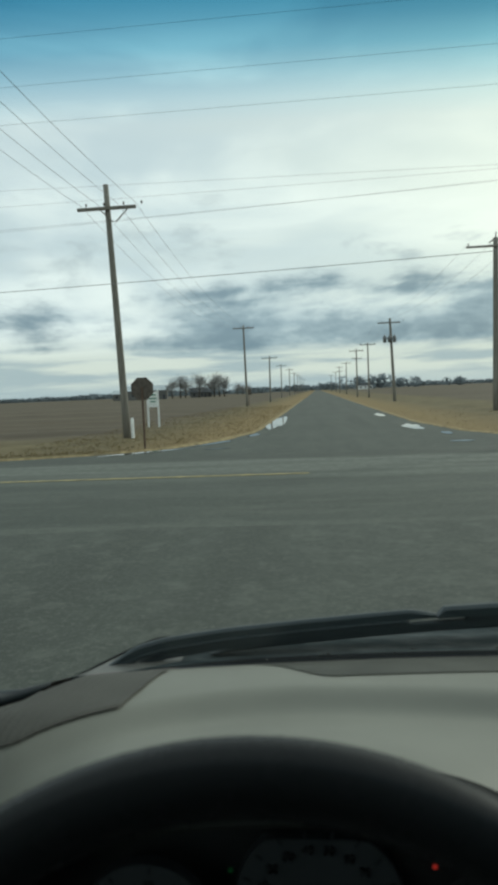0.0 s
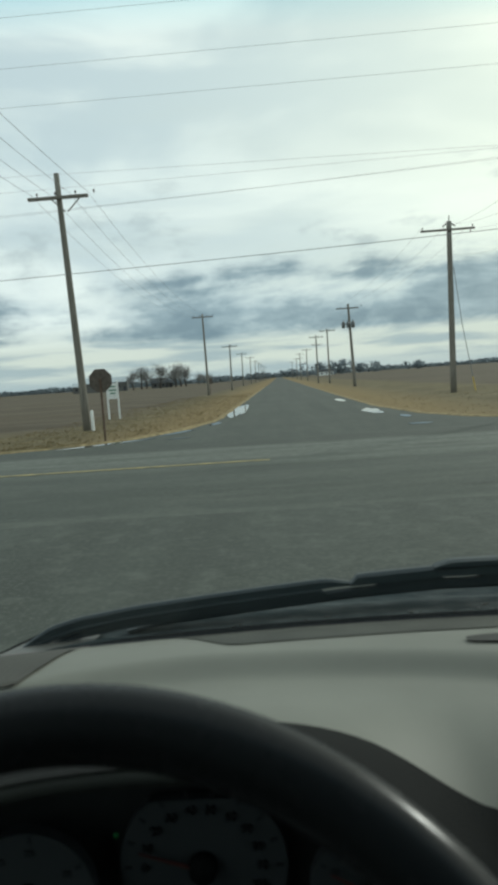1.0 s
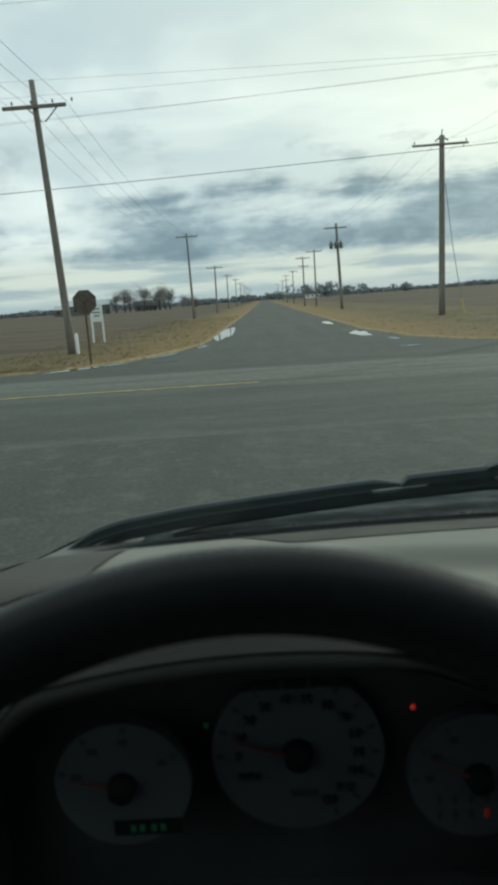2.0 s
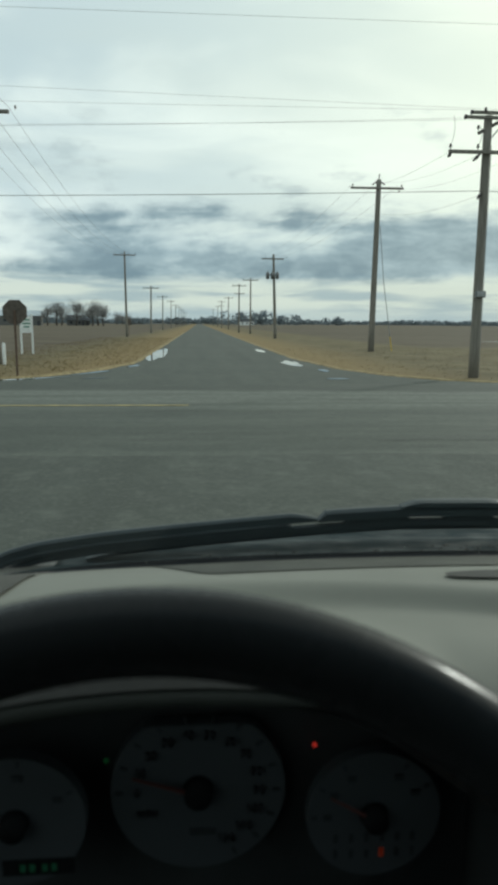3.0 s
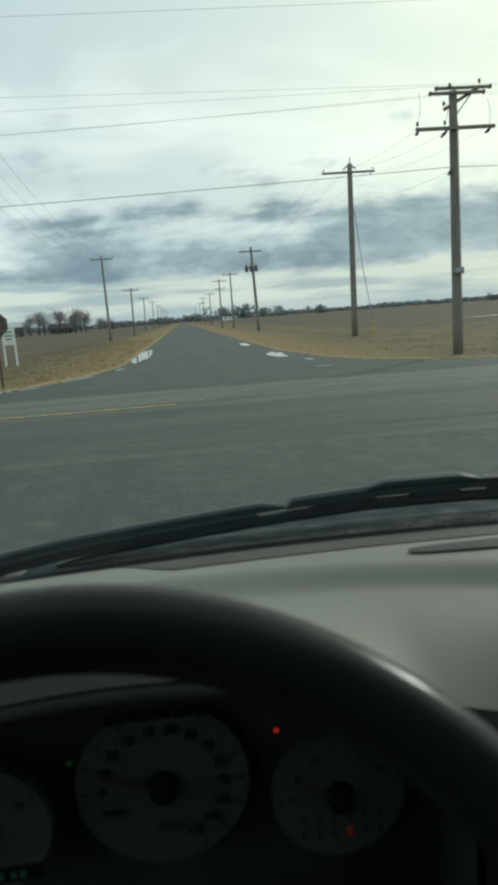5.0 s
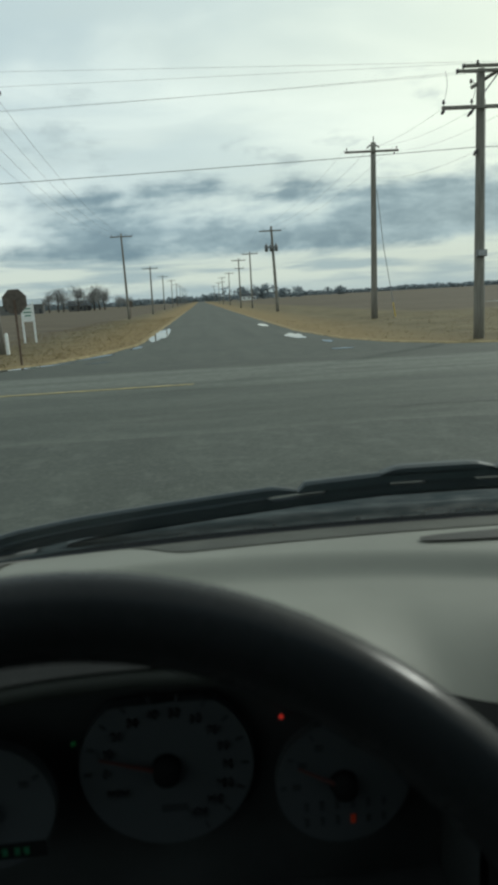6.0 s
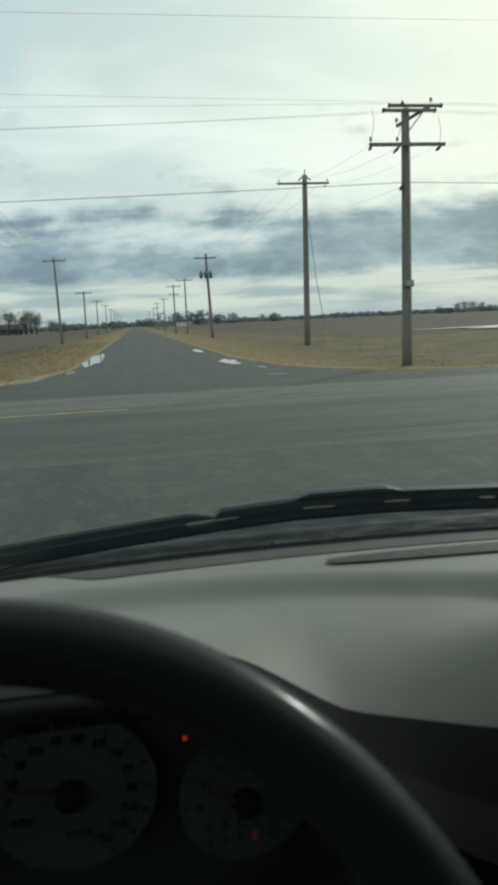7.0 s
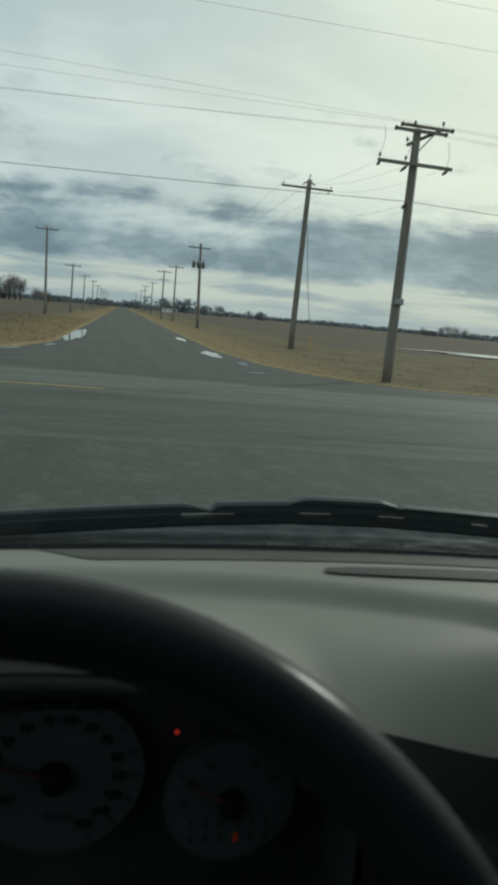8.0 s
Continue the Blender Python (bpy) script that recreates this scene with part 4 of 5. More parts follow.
def letters(text, size, m, mat, parent):
    cu = bpy.data.curves.new("lettering", "FONT")
    cu.body, cu.size, cu.align_x, cu.align_y, cu.extrude = text, size, "CENTER", "CENTER", 0.002
    tmp = bpy.data.objects.new("lettering", cu)
    me = bpy.data.meshes.new_from_object(tmp)
    bpy.data.objects.remove(tmp)
    me.materials.append(mat)
    ob = new("lettering", me)
    ob.parent = parent
    ob.matrix_basis = m
    return ob


def stop_sign(x, y, h, turn, label, post_mat, back=False):
    s = thing("stop_sign", pose(x, y, -0.1, 0, 0, turn), label, "stop sign", "stop signs at the crossing")
    part("post", boxed((0, 0.03, h / 2 - 0.1), (0.07, 0.04, h + 0.2), 0.008), post_mat, s)
    plate = part("plate", octagon(0.40, 0.004, 0.0), M["sign_back"], s, "bare weathered metal back")
    rim = part("white_border", octagon(0.40, 0.002, -0.004), M["sign_white"], s, "white reflective border")
    red = part("red_face", octagon(0.375, 0.003, -0.009), M["stop_red"], s, "faded red reflective face")
    for o in (plate, rim, red):
        o.location = (0, 0, h - 0.05)
    letters("STOP", 0.36, pose(0, -0.012, h - 0.05, 90, 0, 0) @ Matrix.Diagonal((0.78, 1, 1, 1)), M["sign_white"], s)
    for dz in (-0.25, 0.25):
        part("bolt", tubed([(0, -0.014, h - 0.05 + dz), (0, -0.006, h - 0.05 + dz)], 0.012, 8), M["grey_metal"], s)


def build_signs():
    stop_sign(4.2, 2.4, 2.8, 3, "red octagonal stop sign on a grey wooden post", M["pole"])
    stop_sign(-5.7, 22.4, 2.08, 182, "stop sign seen from its weathered brown back", M["post_brown"])
    w = thing("board_sign", pose(-8.9, 37.4, -0.06, 0, 0, 14), "white two-post wooden board sign on the grass", "sign board")
    for s in (-1, 1):
        part("post", boxed((0.28 * s, 0, 1.05), (0.10, 0.10, 2.1), 0.01), M["white_paint"], w)
    part("board", boxed((0, -0.06, 1.55), (0.50, 0.03, 0.85), 0.008), M["white_paint"], w)
    for k, (dz, half) in enumerate(((0.24, 0.17), (0.05, 0.20), (-0.12, 0.15))):
        part("lettering_bar", boxed((0, -0.079, 1.55 + dz), (2 * half, 0.008, 0.07)), M["green_sign"], w, "unreadable green lettering")
    st = thing("street_name_sign", pose(-6.8, 4.5, -0.2, 0, -2, 0), "green street name sign on a thin steel post", "street sign")
    part("post", tubed([(0, 0, 0), (0, 0, 3.0)], 0.028, 8), M["grey_metal"], st)
    for k, (a, z) in enumerate(((20, 3.02), (112, 3.2))):
        blade = part("sign_blade", boxed((0, 0, 0), (0.62, 0.008, 0.17), 0.003), M["green_sign"], st)
        blade.matrix_basis = pose(0.12, 0, z, 0, 0, a)
        part("lettering_bar", boxed((0, -0.006, 0), (0.42, 0.004, 0.07)), M["sign_white"], blade, "unreadable white lettering")
    sm = thing("field_sign", pose(-8.5, 88.0, -0.06, 0, 0, 8), "small grey sign on a post by the field", "sign")
    part("post", tubed([(0, 0, 0), (0, 0, 1.5)], 0.03, 8), M["post_brown"], sm)
    part("plate", boxed((0, -0.03, 1.75), (0.65, 0.02, 0.75), 0.004), M["sign_back"], sm)


build_signs()


def build_culvert():
    """Broken concrete and brush heaped at the mouth of the roadside ditch."""
    rng = random.Random(17)
    heap = thing("rubble_heap", pose(-6.2, 6.4, -0.35), "dark heap of broken concrete and brush at the ditch mouth", "rubble")
    for k in range(26):
        bm = bmesh.new()
        bmesh.ops.create_icosphere(bm, subdivisions=1, radius=rng.uniform(0.10, 0.30))
        for v in bm.verts:
            v.co *= rng.uniform(0.75, 1.2)
        m = pose(rng.uniform(-1.5, 1.5), rng.uniform(-0.7, 0.7), rng.uniform(0.05, 0.30), rng.uniform(0, 90), rng.uniform(0, 90), rng.uniform(0, 90)) @ Matrix.Diagonal((1.3, 1.0, 0.6, 1))
        bmesh.ops.transform(bm, matrix=m, verts=bm.verts[:])
        part("stone", bm, M["debris"], heap)
    pipe = part("culvert_pipe", tubed([(-1.7, 0.2, 0.0), (1.7, 0.5, 0.0)], 0.22, 16), M["grey_metal"], heap, "rusty steel culvert pipe", smooth=True)
    part("pipe_rim", tubed([(1.68, 0.498, 0.0), (1.73, 0.503, 0.0)], 0.24, 16), M["post_brown"], pipe)


build_culvert()


# ---- trees, farm and the far horizon ----
def branch(bm, p, d, length, r, depth, rng):
    n = 3
    pts, rad = [p], [r]
    q = p.copy()
    for k in range(n):
        d = (d + Vector((rng.uniform(-1, 1), rng.uniform(-1, 1), rng.uniform(-0.3, 0.8))) * 0.16).normalized()
        q = q + d * length / n
        pts.append(q.copy())
        rad.append(r * (1 - 0.5 * (k + 1) / n))
    tube(bm, pts, rad, 4 if depth < 2 else 6, False)
    if depth == 0:
        return
    for k in range(rng.randint(3, 5)):
        i = rng.randint(1, n)
        a = Vector((rng.uniform(-1, 1), rng.uniform(-1, 1), rng.uniform(-0.1, 0.9))).normalized()
        branch(bm, pts[i], (d * 0.55 + a).normalized(), length * rng.uniform(0.45, 0.7), rad[i] * 0.6, depth - 1, rng)


def clump(bm, c, rx, ry, rz, count, size, rng, hollow=0.0):
    for _ in range(count):
        while True:
            p = Vector((rng.uniform(-1, 1), rng.uniform(-1, 1), rng.uniform(-1, 1)))
            if p.length < 1 and (p.length > hollow or rng.random() < 0.3):
                break
        q = Vector(c) + Vector((p.x * rx, p.y * ry, p.z * rz))
        s = size * rng.uniform(0.5, 1.4)
        a = Vector((rng.gauss(0, 1), rng.gauss(0, 1), rng.gauss(0, 1))).normalized() * s
        b = a.orthogonal().normalized() * s * rng.uniform(0.4, 1.0)
        bm.faces.new([bm.verts.new(q - a), bm.verts.new(q + a * 0.6 - b), bm.verts.new(q + a + b)])


def bare_tree(x, y, h, seed, depth=3, spread=1.0, label="bare winter tree with fine grey twigs", r=0.05, fuzz=0):
    rng = random.Random(seed)
    t = thing("tree", pose(x, y, -0.06), label, "tree", "bare trees")
    n = 8
    pts = [Vector((0.02 * h * math.sin(k * 0.9 + seed), 0.02 * h * math.cos(k * 1.1 + seed) - 0.02 * h, h * 0.95 * k / n)) for k in range(n + 1)]
    rad = [max(0.006, h * r * 0.55 * (1 - k / n) ** 0.9 + 0.004) for k in range(n + 1)]
    part("trunk", tubed(pts, rad, 8), M["bark"], t, smooth=True)
    bm = bmesh.new()
    for k in range(2, n + 1):
        for _ in range(4 if depth < 3 else 5):
            a = rng.uniform(0, 2 * math.pi)
            d = Vector((math.cos(a), math.sin(a), rng.uniform(0.25, 0.9))).normalized()
            lim = h * spread * rng.uniform(0.20, 0.34) * (1.15 - 0.65 * k / n)
            branch(bm, pts[k], d, lim, rad[k] * 0.5, depth - 1, rng)
    if fuzz:
        for k in range(9):
            a, rr = rng.uniform(0, 6.283), h * spread * 0.16 * rng.random() ** 0.5
            clump(bm, (rr * math.cos(a), rr * math.sin(a), h * rng.uniform(0.48, 0.84)), h * 0.14 * spread, h * 0.14 * spread, h * 0.16, fuzz, h * 0.022, rng)
    part("crown", bm, M["twig"], t)
    return t


def build_woods():
    """A broken belt of bare woods along the horizon."""
    rng = random.Random(4)
    bm = bmesh.new()
    for az10 in range(-420, 620, 3):
        az = radians(az10 / 10 + rng.uniform(-0.15, 0.15))
        d = 1150 + 250 * noise.noise((az * 3, 0, 0)) + rng.uniform(-40, 40)
        h = 5.5 + 4.5 * noise.noise((az * 6, 5, 0)) + 3.5 * noise.noise((az * 30, 8, 0))
        if noise.noise((az * 11, 20, 0)) > 0.45:
            h *= 0.45
        h = 3.5 + 0.75 * max(1.0, h)
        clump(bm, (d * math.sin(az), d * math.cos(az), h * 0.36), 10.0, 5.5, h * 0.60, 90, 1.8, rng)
    # the woods colour carries the haze of the distance
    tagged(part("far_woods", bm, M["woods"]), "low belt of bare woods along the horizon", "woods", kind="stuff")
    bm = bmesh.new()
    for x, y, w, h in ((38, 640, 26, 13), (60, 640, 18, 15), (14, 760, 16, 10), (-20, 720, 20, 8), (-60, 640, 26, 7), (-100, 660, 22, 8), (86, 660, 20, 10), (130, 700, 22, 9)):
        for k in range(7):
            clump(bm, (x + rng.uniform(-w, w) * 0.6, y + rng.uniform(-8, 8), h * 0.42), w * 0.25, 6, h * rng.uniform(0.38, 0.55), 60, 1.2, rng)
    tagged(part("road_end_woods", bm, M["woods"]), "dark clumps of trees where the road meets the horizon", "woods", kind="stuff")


def house(x, y, w, d, h, roof_h, turn, label, wall, roof):
    t = thing("farm_building", pose(x, y, -0.06, 0, 0, turn), label, "farm building", "farm buildings in the distance")
    part("wall", boxed((0, 0, h / 2), (w, d, h)), wall, t)
    bm = bmesh.new()
    e = 0.4
    v = [bm.verts.new(p) for p in ((-w / 2 - e, -d / 2 - e, h), (w / 2 + e, -d / 2 - e, h), (w / 2 + e, d / 2 + e, h), (-w / 2 - e, d / 2 + e, h), (-w / 2 - e, 0, h + roof_h), (w / 2 + e, 0, h + roof_h))]
    for f in ((0, 1, 5, 4), (2, 3, 4, 5), (0, 4, 3), (1, 2, 5), (3, 2, 1, 0)):
        bm.faces.new([v[k] for k in f])
    part("roof", bm, roof, t)
    for k in range(max(1, int(w / 4))):
        part("window", boxed((-w / 2 + 2 + 4 * k, -d / 2 - 0.03, h * 0.55), (1.2, 0.08, 1.3)), M["pane"], t)
    part("door", boxed((w / 2 - 1.2, -d / 2 - 0.03, 1.05), (1.0, 0.08, 2.1)), M["house_roof"], t)


def build_farm():
    D = 340.0

    def at(az, dist=D):
        return dist * math.sin(radians(az)), dist * math.cos(radians(az))
    for k, (az, h) in enumerate(((-11.7, 9.5), (-11.0, 11.5), (-10.6, 10), (-9.5, 12.0), (-8.3, 12.0), (-7.9, 12), (-7.5, 10.5))):
        x, y = at(az, D + 12 * (k % 3))
        bare_tree(x, y, h, 40 + k, 3, 1.35, "broad bare tree at a distant farmstead", 0.06, 75)
    house(*at(-9.55, 372), 9, 8, 2.6, 2.6, 10, "low farmhouse with a dark shingle roof among trees", M["house_wall"], M["house_roof"])
    house(*at(-8.9, 378), 5, 6, 2.4, 1.6, 10, "small pale outbuilding beside the farmhouse", M["house_wall"], M["house_roof"])
    house(*at(-13.9, 350), 22, 12, 4.4, 2.6, 8, "long pale sheet-metal barn", M["house_wall"], M["barn_roof"])
    house(*at(-15.6, 380), 10, 8, 3.4, 2.0, 8, "pale small sheet-metal farm shed", M["house_wall"], M["barn_roof"])
    house(*at(3.9, 620), 12, 8, 3.0, 2.4, 0, "white distant farmhouse near the road", M["white_paint"], M["house_roof"])
    house(*at(24.5, 760), 14, 8, 3, 2.4, -20, "distant pale farmhouse among trees", M["house_wall"], M["house_roof"])
    for k, (az, h, d) in enumerate(((-6.4, 8, 480), (-5.6, 7, 500), (-6.0, 7, 520), (25.4, 10, 760), (25.9, 12, 770), (26.5, 11, 760), (27.1, 10, 770), (24.0, 8, 780))):
        x, y = at(az, d)
        bare_tree(x, y, h, 60 + k, 3, 1.9, "bare tree far across the fields", 0.06, 70)


build_woods()
build_farm()
bare_tree(-14.3, -1.8, 4.7, 7, 4, 1.1, "young bare tree on the grass near the road", 0.035)


# ---- dry grass ----
def build_grass():
    rng = random.Random(12)
    verts, faces = [], []

    def tuft(x, y, n, h):
        z = ground_z(x, y) - 0.01
        for _ in range(n):
            a, l = rng.uniform(0, 6.283), h * rng.uniform(0.5, 1.3)
            bx, by = x + rng.gauss(0, 0.06), y + rng.gauss(0, 0.06)
            lean = rng.uniform(0.2, 1.1)
            w = 0.006 + 0.006 * rng.random()
            px, py = -math.sin(a) * w, math.cos(a) * w
            tx, ty = math.cos(a) * l * lean, math.sin(a) * l * lean
            i = len(verts)
            verts.extend(((bx - px, by - py, z), (bx + px, by + py, z), (bx + tx, by + ty, z + l)))
            faces.append((i, i + 1, i + 2))
    for _ in range(5200):       # near corners
        x, y = rng.uniform(3.4, 14), rng.uniform(-8, 7.6)
        if y > 0 and x < 3.4 + y * 0.75:
            continue
        tuft(x, y, 5, 0.10)
    for _ in range(2600):
        x, y = rng.uniform(-12, -3.4), rng.uniform(-10, 8.0)
        if y > 3 and x > -3.4 - (y - 3) * 0.8:
            continue
        tuft(x, y, 5, 0.10)
    for _ in range(2200):       # far corner on the right
        x, y = rng.uniform(5.2, 34), 18.9 + rng.random() ** 1.6 * 30
        if x < 9.5 and y < 22.5 - (x - 6) * 0.9:
            continue
        tuft(x, y, 4, 0.07)
    for _ in range(4500):       # far verge on the left
        y = 20 + rng.random() ** 1.5 * 60
        x = -2.9 - rng.random() * 8
        if y < 27 and x > -3.3 - (27 - y) * 0.45:
            continue
        tuft(x, y, 4, 0.08)
    me = bpy.data.meshes.new("dry_grass")
    me.from_pydata(verts, [], faces)
    me.materials.append(M["grass"])
    tagged(new("dry_grass", me), "short matted dry winter grass on the verges", "grass", kind="stuff")


build_grass()


# ---- the car that carries the view ----
EYE = 1.65
CAR_TURN = 0.302
MID = 0.326        # the car's centre line; the driver sits at x = 0


def K(x, y, z):
    """Car place, height taken from the driver's eye level."""
    return Vector((x, y, z + EYE))


def front_y(x):
    return 0.8208 + 0.1255 * x - 0.1923 * x * x - 0.055 * sstep(x, -0.26, -0.37)


def front_z(x):
    return -0.2869 - 0.0116 * x


def along(x, knots):
    """Height on a line of straight pieces."""
    for (xa, za), (xb, zb) in zip(knots, knots[1:]):
        if x <= xb:
            return za + (zb - za) * max(0.0, x - xa) / (xb - xa)
    return knots[-1][1]


def hood_mask(x):
    return sstep(x, -0.27, -0.15) * sstep(x, 0.245, 0.118)


def rear_y(x):
    return 0.455 - 0.018 * hood_mask(x) - 0.032 * sstep(x, 0.17, 0.24) + 0.050 * sstep(x, 0.26, 0.46)


def brow_y(x):
    """Front edge of the dark pad over the dials, and of the painted shade right of them."""
    return max(rear_y(x) + 0.0005 + 0.024 * sstep(x, 0.20, 0.26), 0.502 - 0.022 * sstep(x, 0.09, 0.22) + 0.022 * sstep(x, 0.21, 0.46) - 0.04 * sstep(x, -0.18, -0.28))


def dash_front(x):
    """Front edge of the dashboard top, rounded off at the driver's corner."""
    return front_y(x) - along(x, ((-0.322, 0.165), (-0.313, 0.095), (-0.301, 0.060), (-0.280, 0.030), (-0.250, 0.0)))


def cove_y(x):
    """Line along which the front shelf drops to the instrument pad."""
    bend = 0.55 if x > 0 else 1.85
    return 0.672 - (bend * x * x if abs(x) < 0.3 else bend * 0.09 + (0.25 if x > 0 else 0.65) * (abs(x) - 0.3))


def dash_z(x, y):
    s = max(0.0, dash_front(x) - y)
    z = front_z(x) + 0.047 * (1 - math.exp(-s / 0.12))
    z -= 0.015 * sstep(cove_y(x) + 0.016 - y, 0.0, 0.042) * sstep(x, 0.56, 0.40)
    far = sstep(x, 0.0, 0.15)
    begin = 0.625 - 0.010 * far + 0.06 * sstep(x, 0.26, 0.46)
    roll = min(1.0, max(0.0, begin - y) / (begin - rear_y(x) + 0.009))
    h = hood_mask(x)
    curl = 0.45 * roll * roll + 0.55 * (1 - math.sqrt(1 - roll * roll))
    z -= (0.125 - 0.095 * far) * curl * (1 - h)
    lean = max(0.0, 0.580 + 0.035 * sstep(x, 0.22, 0.44) - y)
    z -= 1.9 * lean * lean * sstep(x, 0.06, 0.20)
    reach = 0.070 + 0.012 * sstep(x, 0.28, 0.50)
    turn = min(reach + 0.03, max(0.0, brow_y(x) + reach - y))
    z -= 6.5 * turn * turn * sstep(x, 0.17, 0.34)
    arch = 0.031 - 0.035 * min(1.0, abs((x + 0.01) / 0.20)) ** 2
    z += h * arch * sstep(y, 0.64, 0.47)
    return z


def build_car():
    car = thing("car", pose(0, CAR_Y, 0, 0, 0, CAR_TURN), "beige family car stopped at the junction, seen from its driver's seat", "car")
    x0, x1 = -0.322, 1.047

    # dashboard top, worked over from the windscreen to its rolled rear edge
    def top(u, v):
        x = x0 + (x1 - x0) * u
        y = dash_front(x) + 0.004 + (rear_y(x) - dash_front(x) - 0.004) * v
        return K(x, y, dash_z(x, min(y, dash_front(x))))
    dash = part("dashboard", grid(150, 60, top), M["dash"], car, "beige textured vinyl dashboard top", smooth=True)

    def rear(u, v, a, b):
        x = a + (b - a) * u
        return K(x, rear_y(x) - 0.012 * math.sin(v * math.pi), dash_z(x, rear_y(x)) - 0.40 * v)
    for a, b in ((x0, -0.22), (0.20, x1)):
        part("dash_panel", grid(20, 8, lambda u, v: rear(u, v, a, b)), M["lower_vinyl"], car, "dark vinyl lower dashboard", smooth=True)

    # dark grille at the corner of the windscreen
    def corner(u, v):
        x = x0 + (-0.162 - x0) * u
        back_edge = max(along(x, ((-0.322, 0.535), (-0.28, 0.556), (-0.244, 0.568), (-0.207, 0.587), (-0.174, 0.614), (-0.166, 0.680), (-0.162, 0.76))), cove_y(x) + 0.008)
        y = back_edge + (dash_front(x) - 0.003 - back_edge) * v
        rib = 0.00035 * max(0.0, math.sin(2 * math.pi * x / 0.0085))
        return K(x, y, dash_z(x, y) + 0.0022 + rib)
    part("speaker_grille", grid(160, 40, corner), M["grille"], dash, "dark grey finely ribbed corner grille", smooth=True)

    # slit of the defroster
    bm = bmesh.new()
    n = 40
    ring_o, ring_i = [], []
    for k in range(n):
        a = 2 * math.pi * k / n
        x = 0.503 + 0.266 * math.copysign(abs(math.cos(a)) ** 0.7, math.cos(a))
        y = front_y(x) - 0.154 - 0.019 * math.copysign(abs(math.sin(a)) ** 0.6, math.sin(a))
        ring_o.append(bm.verts.new(K(x, y, dash_z(x, y) + 0.0025)))
    bm.faces.new(ring_o)
    bmesh.ops.triangulate(bm, faces=bm.faces[:])
    vent = part("defroster_vent", bm, M["dark_vinyl"], dash, "dark oval defroster slot")
    # darker strip along the foot of the glass on the driver's side, shade painted as colour

    def foot_shade(u, v):
        x = -0.08 + (x1 + 0.08) * u
        wide = 0.108 * sstep(x, -0.08, 0.02)
        y = front_y(x) - 0.0015 - wide * v
        return K(x, y, dash_z(x, y) + 0.0012)
    part("screen_foot_shade", grid(90, 6, foot_shade), M["taupe"], dash, "darker strip painting the dash's shade at the foot of the glass", smooth=True)

    # hood over the instruments: underside, lip and recess
    hx0, hx1 = -0.22, 0.20

    def lip_z(x):
        return dash_z(x, rear_y(x))

    def under(u, v):
        x = hx0 + (hx1 - hx0) * u
        return K(x, rear_y(x) + (0.514 - rear_y(x)) * v, lip_z(x) - 0.010 - 0.006 * v)
    hood = part("instrument_hood", grid(30, 6, under), M["black"], car, "black underside of the instrument hood", smooth=True)
    part("hood_lip", tubed([K(x, rear_y(x) + 0.002, lip_z(x) - 0.0045) for x in (hx0 + 0.02 + 0.31 * k / 30 for k in range(31))], [0.0074 * (0.2 + 0.8 * sstep(k, 0, 4) * sstep(k, 30, 22)) for k in range(31)], 12), M["lip_vinyl"], hood, "rounded dark lip", smooth=True)

    # real brow over the dials; farther right its dark colour stands for the dash's shade
    def pad(u, v):
        x = x0 + (x1 - x0) * u
        y = rear_y(x) - 0.001 + (brow_y(x) - rear_y(x)) * v
        return K(x, y - 0.003, dash_z(x, y) + 0.003)
    part("brow_shade_pad", grid(120, 30, pad), M["lower_vinyl"], hood, "dark padded brow over the dials, its right run painting dash shade", smooth=True)

    def back(u, v):
        x = hx0 + (hx1 - hx0) * u
        return K(x, 0.512, lip_z(x) - 0.014 - 0.22 * v)
    part("back_panel", grid(24, 4, back), M["black"], hood, smooth=True)
    for x in (hx0 + 0.003, hx1 - 0.003):
        def side(u, v, x=x):
            return K(x, rear_y(x) + (0.512 - rear_y(x)) * u, lip_z(x) - 0.010 - 0.2 * v)
        part("side_wall", grid(2, 2, side), M["black"], hood)
    part("lower_sill", boxed(K(-0.01, 0.465, -0.458), (0.44, 0.11, 0.02), 0.006), M["black"], hood)

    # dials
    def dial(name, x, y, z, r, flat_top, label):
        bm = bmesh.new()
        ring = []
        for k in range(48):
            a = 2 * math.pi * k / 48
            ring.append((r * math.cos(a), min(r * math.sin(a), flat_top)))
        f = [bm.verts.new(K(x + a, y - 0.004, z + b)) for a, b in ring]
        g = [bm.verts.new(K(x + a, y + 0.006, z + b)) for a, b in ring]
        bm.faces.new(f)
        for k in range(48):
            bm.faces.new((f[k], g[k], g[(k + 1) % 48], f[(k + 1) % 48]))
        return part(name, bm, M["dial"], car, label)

    def dial_bits(d, x, y, z, r, needle, ticks, hub=0.011, figures=()):
        part("hub", tubed([K(x, y - 0.002, z), K(x, y - 0.013, z)], [hub, hub * 0.85], 18), M["stack"], d, "black needle hub", smooth=True)
        a = radians(needle)
        part("needle", tubed([K(x, y - 0.010, z), K(x + r * 0.78 * math.cos(a), y - 0.010, z + r * 0.78 * math.sin(a))], [0.0018, 0.0007], 6), M["needle"], d, "thin red needle")
        for k, t in enumerate(ticks):
            a = radians(t)
            part("tick", boxed(K(x + r * 0.90 * math.cos(a), y - 0.0045, z + r * 0.90 * math.sin(a)), (r * 0.09, 0.001, 0.0018), 0, Matrix.Rotation(-a, 3, "Y")), M["dial_ink"], d)
            at = K(x + r * 0.70 * math.cos(a), y - 0.0048, z + r * 0.70 * math.sin(a))
